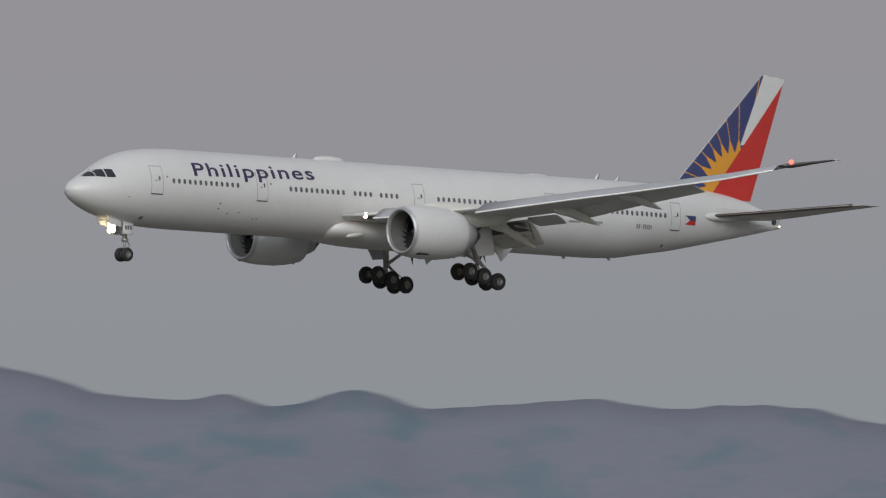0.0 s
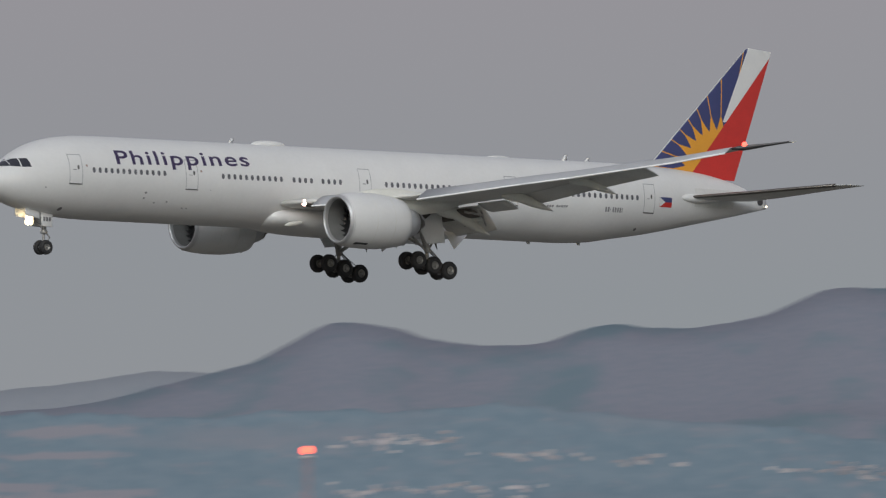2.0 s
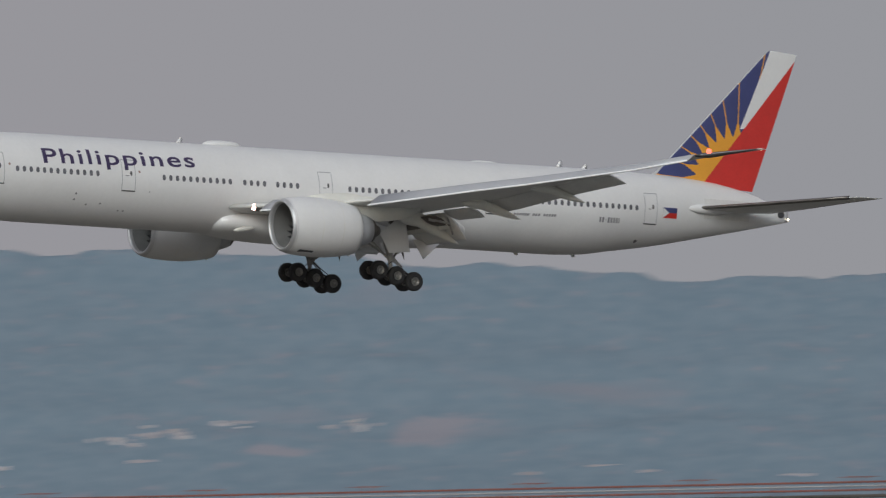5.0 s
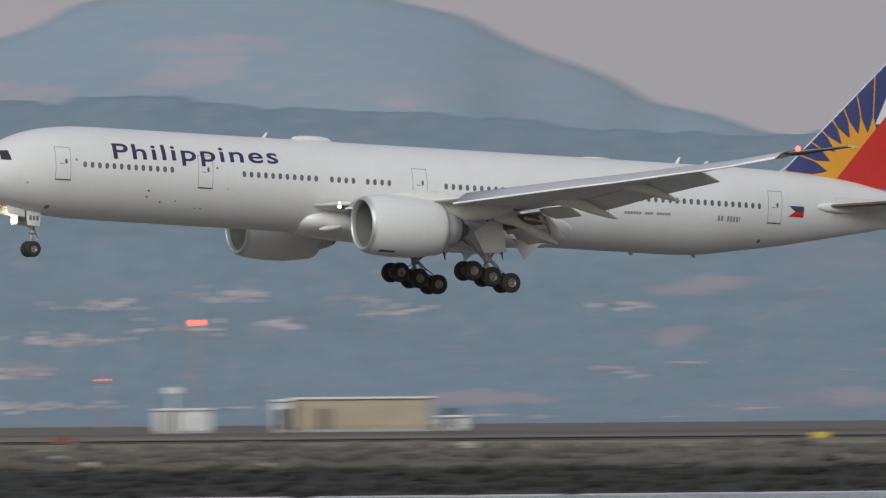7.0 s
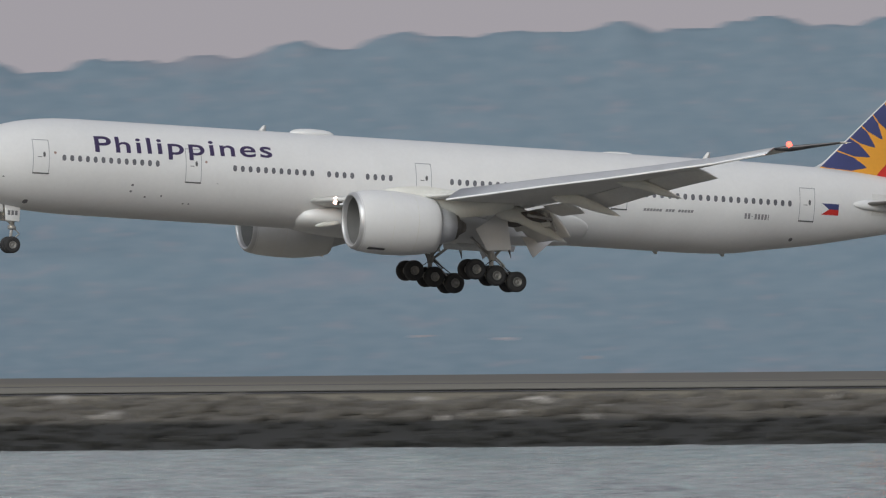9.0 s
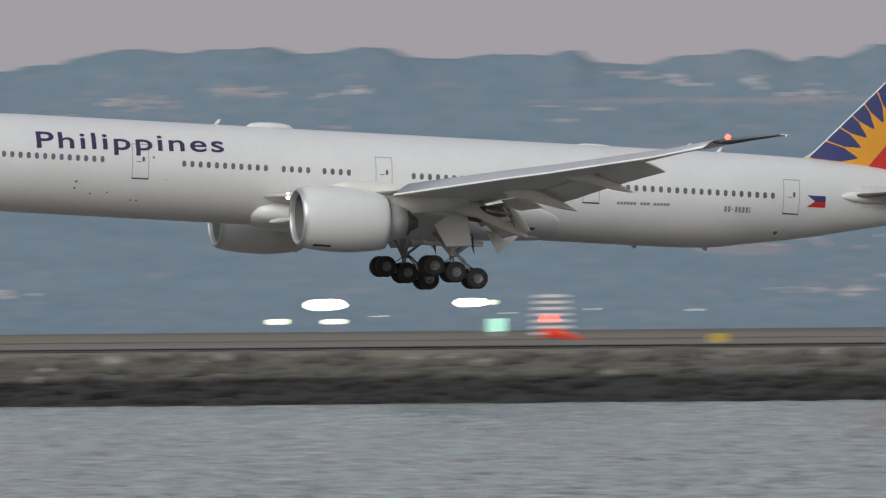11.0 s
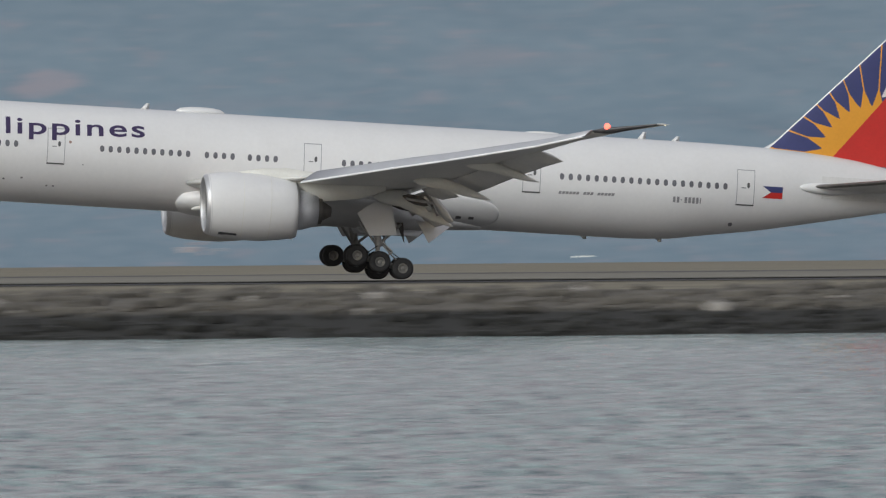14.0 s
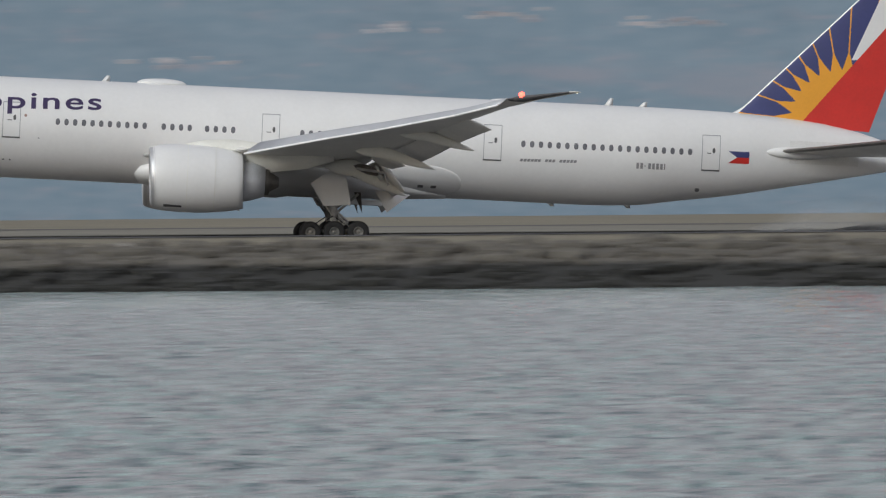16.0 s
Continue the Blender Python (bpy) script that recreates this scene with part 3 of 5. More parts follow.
# ---- landing gear ----
def wheel_geo(r, w, k=32):
    """Tyre and hub about the y axis at the origin."""
    prof = ((0.44, -0.40), (0.56, -0.5), (0.80, -0.5), (0.93, -0.42), (1.0, -0.22), (1.0, -0.14), (0.985, -0.12), (1.0, -0.10), (1.0, 0.10), (0.985, 0.12), (1.0, 0.14), (1.0, 0.22), (0.93, 0.42), (0.80, 0.5), (0.56, 0.5), (0.44, 0.40))
    tyre = [[(r * q * math.cos(2 * math.pi * j / k), w * y, r * q * math.sin(2 * math.pi * j / k)) for j in range(k)] for q, y in prof]
    hub = []
    for sgn in (-1, 1):
        rings = [[(r * q * math.cos(2 * math.pi * j / k), sgn * w * y, r * q * math.sin(2 * math.pi * j / k)) for j in range(k)] for q, y in ((0.46, 0.38), (0.45, 0.46), (0.40, 0.47), (0.37, 0.30), (0.22, 0.26), (0.19, 0.40), (0.10, 0.46), (0.02, 0.46))]
        hub.append(loft(rings if sgn < 0 else [q[::-1] for q in rings]))
    t, h = loft(tyre, cap=False), join(*hub)
    verts, faces = join(t, h)
    return verts, faces, [0] * len(t[1]) + [1] * len(h[1])


WHEEL = mesh_from("wheel", *wheel_geo(0.67, 0.50)[:2], [RUBBER, HUB], True, wheel_geo(0.67, 0.50)[2])
NWHEEL = mesh_from("nose_wheel", *wheel_geo(0.54, 0.40)[:2], [RUBBER, HUB], True, wheel_geo(0.54, 0.40)[2])
BOGIE_A, BOGIE_S, BOGIE_Z = 37.1, 5.49, -5.50
bogies = []


def main_gear(side):
    s = side * BOGIE_S
    leg = join(tube(air(36.6, s * 0.93, -2.4), air(BOGIE_A, s, -4.55), 0.24, 0.24, 16), tube(air(36.98, s * 0.985, -4.1), air(BOGIE_A, s, BOGIE_Z), 0.15, 0.15, 16))
    g = part("main_gear_leg", leg, STEEL, airliner, "grey steel main landing gear leg")
    part("drag_brace", tube(air(35.9, s * 0.85, -3.1), air(37.0, s, -4.5), 0.085), STEEL, g)
    part("drag_brace", tube(air(38.5, s * 0.85, -3.1), air(37.1, s, -4.4), 0.085), STEEL, g)
    part("side_brace", tube(air(36.8, s * 0.4, -3.0), air(37.0, s, -4.3), 0.085), STEEL, g)
    part("torque_link", join(tube(air(37.3, s, -4.3), air(37.95, s, -4.85), 0.06), tube(air(37.95, s, -4.85), air(37.3, s, -5.35), 0.06)), STEEL, g)
    part("tilt_actuator", tube(air(37.3, s, -4.45), air(38.45, s, -5.55), 0.045), STEEL, g)
    part("brake_hose", join(tube(air(37.0, s + 0.2 * side, -4.5), air(36.2, s + 0.2 * side, -5.1), 0.03, k=6), tube(air(37.2, s - 0.2 * side, -4.4), air(38.6, s - 0.2 * side, -5.3), 0.03, k=6)), DARK, g)
    k = side
    part("gear_door", slab([air(35.5, s + 0.85 * k, -2.6), air(36.9, s + 0.9 * k, -1.55), air(37.6, s + 0.9 * k, -1.8), air(38.05, s + 0.8 * k, -3.8), air(36.37, s + 0.8 * k, -3.95)], 0.07), WHITE, g, "white outer landing gear door, open")
    part("gear_door", slab([air(36.2, 1.3 * k, -3.4), air(40.3, 1.3 * k, -3.4), air(40.1, 1.5 * k, -3.75), air(36.4, 1.5 * k, -3.75)], 0.06), WHITE, g)
    b = part("bogie", join(tube((-1.55, 0, 0), (1.6, 0, 0), 0.17, 0.17, 14), *[tube((x, -0.72, 0), (x, 0.72, 0), 0.09, 0.09, 10) for x in (-1.47, 0.0, 1.47)], tube((-1.3, 0.15, 0.16), (1.3, 0.15, 0.16), 0.03, k=6)), STEEL, airliner, "six-wheel steel bogie beam")
    b.matrix_local = Matrix.Translation(air(BOGIE_A, s, BOGIE_Z))
    for x in (-1.47, 0.0, 1.47):
        for y in (-0.7, 0.7):
            w = new("wheel", WHEEL)
            w.parent = b
            w.location = (x, y, 0)
            w["label"] = "black tyre on a grey hub"
    bogies.append((b, s))


main_gear(1)
main_gear(-1)


def nose_gear():
    leg = join(tube(air(6.0, 0, -2.6), air(5.95, 0, -4.1), 0.17, 0.17, 14), tube(air(5.95, 0, -4.0), air(5.9, 0, -5.2), 0.10, 0.10, 14), tube(air(5.9, -0.5, -5.25), air(5.9, 0.5, -5.25), 0.08))
    g = part("nose_gear_leg", leg, STEEL, airliner, "grey steel nose landing gear leg")
    part("drag_brace", tube(air(4.2, 0, -2.7), air(5.9, 0, -3.9), 0.07), STEEL, g)
    part("torque_link", join(tube(air(6.05, 0, -4.1), air(6.5, 0, -4.5), 0.04), tube(air(6.5, 0, -4.5), air(6.0, 0, -4.95), 0.04)), STEEL, g)
    part("steering_collar", tube(air(5.97, 0, -4.0), air(5.95, 0, -4.25), 0.27, 0.27, 16), STEEL, g)
    for y in (0.36, -0.36):
        w = new("nose_wheel", NWHEEL)
        w.parent = g
        w.location = air(5.9, y, -5.25)
    for y in (0.62, -0.62):
        part("gear_door", slab([air(5.15, y, -2.6), air(6.25, y, -2.7), air(6.2, y * 1.1, -3.75), air(5.25, y * 1.1, -3.7)], 0.06), WHITE, g, "white nose gear door, open")
        part("gear_door", slab([air(3.75, y, -2.45), air(5.05, y, -2.6), air(5.05, y * 1.1, -3.2), air(3.8, y * 1.1, -3.0)], 0.05), WHITE, g)
    for i in range(3):
        part("number_bar", slab([air(5.38 + 0.25 * i, 0.71, -3.35), air(5.55 + 0.25 * i, 0.71, -3.35), air(5.55 + 0.25 * i, 0.70, -3.05), air(5.38 + 0.25 * i, 0.70, -3.05)], 0.01), GREYINK, g)
    # lamp faces are enlarged so that their glare merges into one patch
    for y, z in ((0.22, -3.42), (-0.22, -3.42), (0.22, -3.05), (-0.22, -3.05)):
        rings = [ring_at(x, r, y, z, 16) for x, r in ((4.85, 0.08), (4.7, 0.24), (4.62, 0.26))]
        part("lamp_housing", loft(rings), STEEL, g)
        part("taxi_lamp", loft([ring_at(4.62, 0.25, y, z, 16), ring_at(4.54, 0.22, y, z, 16)]), TAXIL, g, "glowing warm white lamp")


nose_gear()
for side in (1, -1):
    s0 = side * 4.35
    la = line_at(LE, 4.35) + 0.25
    part("landing_lamp", loft([ring_at(la + 0.05, 0.24, s0, -1.26, 16), ring_at(la - 0.10, 0.19, s0, -1.26, 16)]), LANDL, wings[0 if side > 0 else 1], "glowing landing light in the wing root")
    part("lamp_glazing", loft([ring_at(la + 0.9, 0.50, s0, -1.27, 18, squash=0.62), ring_at(la + 0.3, 0.44, s0, -1.27, 18, squash=0.62), ring_at(la + 0.04, 0.30, s0, -1.27, 18, squash=0.62)]), HOT, wings[0 if side > 0 else 1])
    part("gear_door", slab([air(39.5, side * 4.2, -2.8), air(41.7, side * 4.2, -3.0), air(40.3, side * 4.45, -4.16)], 0.06), WHITE, airliner, "white pointed gear bay door, open")
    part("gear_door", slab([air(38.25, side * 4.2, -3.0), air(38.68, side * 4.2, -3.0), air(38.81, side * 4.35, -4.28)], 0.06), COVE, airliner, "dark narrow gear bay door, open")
    part("gear_door", slab([air(37.6, side * 2.6, -3.1), air(38.0, side * 2.6, -3.1), air(38.1, side * 2.7, -3.95)], 0.06), WHITE, airliner)


def fairing_lobe():
    """Blunt rounded rear end of the wing root fairing, proud of the body."""
    k, rings = 36, []
    for f, out in ((1.0, -0.02), (0.94, 0.03), (0.84, 0.07), (0.66, 0.11), (0.4, 0.13), (0.05, 0.14)):
        ring = []
        for i in range(k):
            t = 2 * math.pi * i / k
            c, d = math.cos(t), math.sin(t)
            g = (abs(c) ** 2.6 + abs(d) ** 2.6) ** (-1 / 2.6)
            ring.append(skin(41.2 + 3.75 * f * g * c, -2.02 + 1.05 * f * g * d - 0.16 * f * g * c, out))
        rings.append(ring)
    part("fairing_lobe", loft(rings), WHITE, airliner, "white rounded fairing end behind the wing")
    for a in (42.2, 43.0):
        part("fairing_vent", patch(a, a + 0.34, -2.52, -2.36, 0.15, 1, 1), SILL, airliner)


fairing_lobe()
part("intake_scoop", loft([[air(26.46 + 0.8 * u, 3.12 + 0.10 * math.cos(j * math.pi / 6), -2.77 + 0.14 * u + f * 0.16 * math.sin(j * math.pi / 6)) for j in range(12)] for u, f in ((-1, 0.3), (-0.7, 0.9), (0, 1.1), (0.7, 0.9), (1, 0.3))]), PALE, airliner, "pale oval air intake under the wing root")

# ---- water, shore and airfield ----
SHORE = TRACK_Y - 110.0
RWY_Z = 2.9


def noise2(x, y, s):
    return noise.noise(Vector((x * s, y * s, 3.7)))


def strip_mesh(name, xs, prof, mat, label, category):
    """A sheet swept along x: prof gives (y, z) rows."""
    verts = [(x, y, z) for y, z in prof for x in xs]
    k = len(xs)
    faces = [(i * k + j, i * k + j + 1, (i + 1) * k + j + 1, (i + 1) * k + j) for i in range(len(prof) - 1) for j in range(k - 1)]
    return tagged(new(name, mesh_from(name, verts, faces, mat, True)), label, category, kind="structure")


def mapped_noise(m, scale3, detail=4):
    n, l = m.node_tree.nodes, m.node_tree.links
    tc, mp, nz = n.new("ShaderNodeTexCoord"), n.new("ShaderNodeMapping"), n.new("ShaderNodeTexNoise")
    mp.inputs["Scale"].default_value = scale3
    nz.inputs["Scale"].default_value = 1.0
    nz.inputs["Detail"].default_value = detail
    l.new(tc.outputs["Object"], mp.inputs["Vector"])
    l.new(mp.outputs[0], nz.inputs["Vector"])
    return nz


def water_material():
    m = material("bay_water", (0.14, 0.23, 0.23), 0.07)
    n, l = m.node_tree.nodes, m.node_tree.links
    b = n["Principled BSDF"]
    b.inputs["IOR"].default_value = 1.33
    waves = mapped_noise(m, (2.0, 0.75, 1.0), 6)
    swell = mapped_noise(m, (0.06, 0.05, 1.0), 3)
    mix = n.new("ShaderNodeMath")
    mix.operation = "MULTIPLY_ADD"
    mix.inputs[1].default_value = 1.0
    l.new(waves.outputs["Fac"], mix.inputs[0])
    l.new(swell.outputs["Fac"], mix.inputs[2])
    bp = n.new("ShaderNodeBump")
    bp.inputs["Strength"].default_value = 1.0
    bp.inputs["Distance"].default_value = 0.9
    l.new(mix.outputs[0], bp.inputs["Height"])
    l.new(bp.outputs[0], b.inputs["Normal"])
    # light and dark wave faces are put into the base colour as streaks
    chop_tone = mapped_noise(m, (2.0, 0.17, 1.0), 6)
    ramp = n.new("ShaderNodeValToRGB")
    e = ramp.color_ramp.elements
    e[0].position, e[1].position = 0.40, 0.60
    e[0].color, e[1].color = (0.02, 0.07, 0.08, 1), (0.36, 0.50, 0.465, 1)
    l.new(chop_tone.outputs["Fac"], ramp.inputs[0])
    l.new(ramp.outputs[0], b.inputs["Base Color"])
    return m


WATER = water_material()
GRASS = material("dry_grass", (0.20, 0.178, 0.125), 0.9, vary=0.35, scale=0.05, fine=12)
ASPHALT = material("runway_asphalt", (0.125, 0.123, 0.122), 0.85, vary=0.2, scale=0.05)
ASPHALT.node_tree.nodes["Principled BSDF"].inputs["Specular IOR Level"].default_value = 0.15
PAINT = material("runway_paint", (0.62, 0.62, 0.60), 0.7, vary=0.15, scale=0.5)



def water():
    """One sheet to the horizon, with real waves in the stretch before the shore."""
    rng = np.random.RandomState(5)
    rows, cols = 720, 860
    r = 150 * (1185 / 150) ** (np.arange(rows) / (rows - 1))
    t = np.radians(-3.0 + 30.5 * np.arange(cols) / (cols - 1))
    x, y = np.outer(r, np.sin(t)), np.outer(r, np.cos(t))
    z = np.zeros_like(x)
    for k in range(36):
        length = 1.7 * 4.0 ** rng.rand()
        way = radians(90) + rng.normal(0, 0.75)
        kx, ky = 2 * math.pi / length * math.cos(way), 2 * math.pi / length * math.sin(way)
        gust = 0.6 + 0.4 * np.sin(x * rng.uniform(0.02, 0.09) + y * rng.uniform(0.01, 0.05) + rng.uniform(0, 6))
        z += 0.0062 * length * np.interp(y, (850, 1180), (1.0, 0.45)) * gust * np.sin(x * kx * 1.6 + y * ky + rng.uniform(0, 6.28)) / (1 + length / 12)
    v = np.stack([x, y, z], -1).reshape(-1, 3)
    i, j = np.meshgrid(np.arange(rows - 1), np.arange(cols - 1), indexing="ij")
    k = (i * cols + j).ravel()
    f = np.stack([k, k + 1, k + cols + 1, k + cols], -1)
    o = len(v)
    v = np.concatenate([v, [(-4800, -4800, -0.6), (4800, -4800, -0.6), (4800, SHORE + 4, -0.6), (-4800, SHORE + 4, -0.6)]])
    f = np.concatenate([f, [(o, o + 1, o + 2, o + 3)]])
    me = bpy.data.meshes.new("water")
    me.vertices.add(len(v))
    me.vertices.foreach_set("co", v.ravel())
    me.loops.add(f.size)
    me.loops.foreach_set("vertex_index", f.ravel())
    me.polygons.add(len(f))
    me.polygons.foreach_set("loop_start", np.arange(0, f.size, 4))
    me.polygons.foreach_set("use_smooth", [True] * len(f))
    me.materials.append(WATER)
    me.update(calc_edges=True)
    tagged(new("water", me), "grey green bay water with small choppy waves", "water", kind="structure")


water()


def bank_material():
    """Rubble slope, dark and wet with weed below the tide mark."""
    m = material("riprap", (0.125, 0.115, 0.098), 0.9, vary=0.38, scale=0.7, bump=0.4, fine=5)
    n, l = m.node_tree.nodes, m.node_tree.links
    b = n["Principled BSDF"]
    src = b.inputs["Base Color"].links[0].from_socket
    geo, sep = n.new("ShaderNodeNewGeometry"), n.new("ShaderNodeSeparateXYZ")
    l.new(geo.outputs["Position"], sep.inputs[0])
    nz = mapped_noise(m, (0.15, 0.5, 1.2), 4)
    ad = n.new("ShaderNodeMath")
    ad.operation = "MULTIPLY_ADD"
    ad.inputs[1].default_value = 0.6
    l.new(nz.outputs["Fac"], ad.inputs[0])
    l.new(sep.outputs["Z"], ad.inputs[2])
    mr = n.new("ShaderNodeMapRange")
    mr.inputs["From Min"].default_value, mr.inputs["From Max"].default_value = 1.45, 1.8
    l.new(ad.outputs[0], mr.inputs["Value"])
    mix = n.new("ShaderNodeMix")
    mix.data_type = "RGBA"
    l.new(mr.outputs[0], mix.inputs["Factor"])
    mix.inputs["A"].default_value = (0.032, 0.032, 0.029, 1)
    l.new(src, mix.inputs["B"])
    l.new(mix.outputs["Result"], b.inputs["Base Color"])
    return m


BANK = bank_material()
xs = [-4900, -2500, -1200, -600, -300] + [-100 + 4 * i for i in range(230)] + [900, 1100, 1500, 2500, 4900]
strip_mesh("embankment", xs, [(SHORE - 1.5, -0.4), (SHORE + 2, 0.3), (SHORE + 5, 1.2), (SHORE + 8, 2.0), (SHORE + 11, 2.45)], BANK, "rubble shore embankment, dark and wet at its foot", "embankment")
strip_mesh("ground", xs, [(SHORE + 11, 2.45), (SHORE + 20, 2.5), (TRACK_Y - 36, RWY_Z - 0.06), (TRACK_Y + 36, RWY_Z - 0.06), (1600, 3.0), (1850, 3.05), (2200, 3.1), (3200, 3.33), (3760, 3.38), (4950, 3.4)], GRASS, "flat airfield of dry brown grass", "ground")
long = [-4900, -1000, 0, 1000, 4900]
strip_mesh("runway", long, [(TRACK_Y - 38, RWY_Z - 0.03), (TRACK_Y - 30, RWY_Z), (TRACK_Y + 30, RWY_Z), (TRACK_Y + 38, RWY_Z - 0.03)], ASPHALT, "dark grey asphalt runway", "runway")
for dy in (-29.5, 28.6):
    strip_mesh("runway_edge_line", long, [(TRACK_Y + dy, RWY_Z + 0.006), (TRACK_Y + dy + 0.9, RWY_Z + 0.006)], PAINT, "white painted runway edge line", "marking")


def darken_east(m):
    """Darker brown takes over towards the bay at the eastern end."""
    n, l = m.node_tree.nodes, m.node_tree.links
    b = n["Principled BSDF"]
    src = b.inputs["Base Color"].links[0].from_socket
    tc, sep = n.new("ShaderNodeTexCoord"), n.new("ShaderNodeSeparateXYZ")
    l.new(tc.outputs["Object"], sep.inputs[0])
    wild, jit, mr, mix = mapped_noise(m, (0.012, 0.03, 1.0), 4), n.new("ShaderNodeMath"), n.new("ShaderNodeMapRange"), n.new("ShaderNodeMix")
    jit.operation = "MULTIPLY_ADD"
    jit.inputs[1].default_value = 160
    l.new(wild.outputs["Fac"], jit.inputs[0])
    l.new(sep.outputs["X"], jit.inputs[2])
    mr.inputs["From Min"].default_value, mr.inputs["From Max"].default_value = 640, 820
    l.new(jit.outputs[0], mr.inputs["Value"])
    mix.data_type = "RGBA"
    l.new(mr.outputs[0], mix.inputs["Factor"])
    l.new(src, mix.inputs["A"])
    mix.inputs["B"].default_value = (0.125, 0.115, 0.095, 1)
    l.new(mix.outputs["Result"], b.inputs["Base Color"])


darken_east(GRASS)
CONCRETE = material("worn_tan_pavement", (0.225, 0.212, 0.175), 0.9, vary=0.2, scale=0.03)
CONCRETE.node_tree.nodes["Principled BSDF"].inputs["Specular IOR Level"].default_value = 0.15
darken_east(CONCRETE)
strip_mesh("apron", long, [(1330, 2.97), (1600, 3.04), (1690, 3.08)], CONCRETE, "worn tan pavement strip beside the runway", "pavement")
strip_mesh("taxiway", long, [(1700, 3.09), (1790, 3.10)], ASPHALT, "grey asphalt taxiway", "taxiway")


# ---- hazy sky behind the hills ----
def sky_backdrop():
    m = bpy.data.materials.new("evening_haze_sky")
    m.use_nodes = True
    n, l = m.node_tree.nodes, m.node_tree.links
    n.clear()
    out, em, mix = n.new("ShaderNodeOutputMaterial"), n.new("ShaderNodeEmission"), n.new("ShaderNodeMix")
    tc, sep = n.new("ShaderNodeTexCoord"), n.new("ShaderNodeSeparateXYZ")
    up, west, top = n.new("ShaderNodeMapRange"), n.new("ShaderNodeMapRange"), n.new("ShaderNodeMath")
    l.new(tc.outputs["Object"], sep.inputs[0])
    up.inputs["From Min"].default_value, up.inputs["From Max"].default_value = 75, 185
    west.inputs["From Min"].default_value, west.inputs["From Max"].default_value = 2900, 1900
    l.new(sep.outputs["Z"], up.inputs["Value"])
    l.new(sep.outputs["X"], west.inputs["Value"])
    top.operation = "MAXIMUM"
    l.new(up.outputs[0], top.inputs[0])
    l.new(west.outputs[0], top.inputs[1])
    mix.data_type = "RGBA"
    l.new(top.outputs[0], mix.inputs["Factor"])
    mix.inputs["A"].default_value = (0.274, 0.301, 0.322, 1)
    mix.inputs["B"].default_value = (0.320, 0.302, 0.327, 1)
    l.new(mix.outputs["Result"], em.inputs["Color"])
    l.new(em.outputs[0], out.inputs["Surface"])
    k = 180
    ring = lambda z: [(4850 * math.cos(2 * math.pi * i / k), 4850 * math.sin(2 * math.pi * i / k), z) for i in range(k)]
    verts, faces = loft([ring(-20), ring(120), ring(300), ring(420)], cap=False)
    tagged(new("backdrop_sky", mesh_from("backdrop_sky", verts, faces, m, True)), "hazy mauve grey evening sky", "sky", kind="structure")


sky_backdrop()


# ---- hills ----
# the tints passed in already hold the distance haze
def hill_material(name, low, high, patch_c, scale, thr, upright=4.5, grass=None):
    m = material(name, low, 0.95)
    n, l = m.node_tree.nodes, m.node_tree.links
    b = n["Principled BSDF"]
    b.inputs["Specular IOR Level"].default_value = 0.1
    big = mapped_noise(m, (scale, scale, scale * upright), 6)
    fine_ = mapped_noise(m, (scale * 12, scale * 12, scale * 14), 6)
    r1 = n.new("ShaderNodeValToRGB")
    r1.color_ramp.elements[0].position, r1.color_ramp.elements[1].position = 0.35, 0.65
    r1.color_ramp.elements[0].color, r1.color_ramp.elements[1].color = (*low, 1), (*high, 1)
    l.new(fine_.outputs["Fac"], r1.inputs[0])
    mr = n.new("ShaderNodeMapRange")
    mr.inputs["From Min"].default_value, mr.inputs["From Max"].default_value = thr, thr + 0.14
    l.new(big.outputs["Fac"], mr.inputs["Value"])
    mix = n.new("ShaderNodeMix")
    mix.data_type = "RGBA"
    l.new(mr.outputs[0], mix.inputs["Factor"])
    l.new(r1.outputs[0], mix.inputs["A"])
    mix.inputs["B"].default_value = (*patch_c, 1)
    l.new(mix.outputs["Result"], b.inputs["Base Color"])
    if grass:  # open grass where the woods stop, with a ragged edge
        at, edge, ragged, over = n.new("ShaderNodeAttribute"), n.new("ShaderNodeMath"), n.new("ShaderNodeMapRange"), n.new("ShaderNodeMix")
        at.attribute_name = "bare_grass"
        wild = mapped_noise(m, (scale * 9, scale * 9, scale * 22), 5)
        edge.operation = "MULTIPLY_ADD"
        edge.inputs[1].default_value = 2.2
        l.new(wild.outputs["Fac"], edge.inputs[0])
        l.new(at.outputs["Fac"], edge.inputs[2])
        ragged.inputs["From Min"].default_value, ragged.inputs["From Max"].default_value = 1.25, 1.8
        l.new(edge.outputs[0], ragged.inputs["Value"])
        over.data_type = "RGBA"
        l.new(ragged.outputs[0], over.inputs["Factor"])
        l.new(mix.outputs["Result"], over.inputs["A"])
        over.inputs["B"].default_value = (*grass, 1)
        l.new(over.outputs["Result"], b.inputs["Base Color"])
    return m


# blue-grey base colours: haze over the near woods is put into the paint
HILL_NEAR = hill_material("hazed_wooded_hillside", (0.178, 0.244, 0.294), (0.212, 0.273, 0.322), (0.250, 0.272, 0.312), 0.020, 0.60, 4.5, (0.290, 0.288, 0.322))
# paler greys put the thicker haze of the far ridges into their colour
HILL_PEAK = hill_material("hazed_wooded_peak", (0.262, 0.340, 0.396), (0.288, 0.356, 0.412), (0.316, 0.350, 0.396), 0.02, 0.58, 4.5, (0.362, 0.362, 0.404))
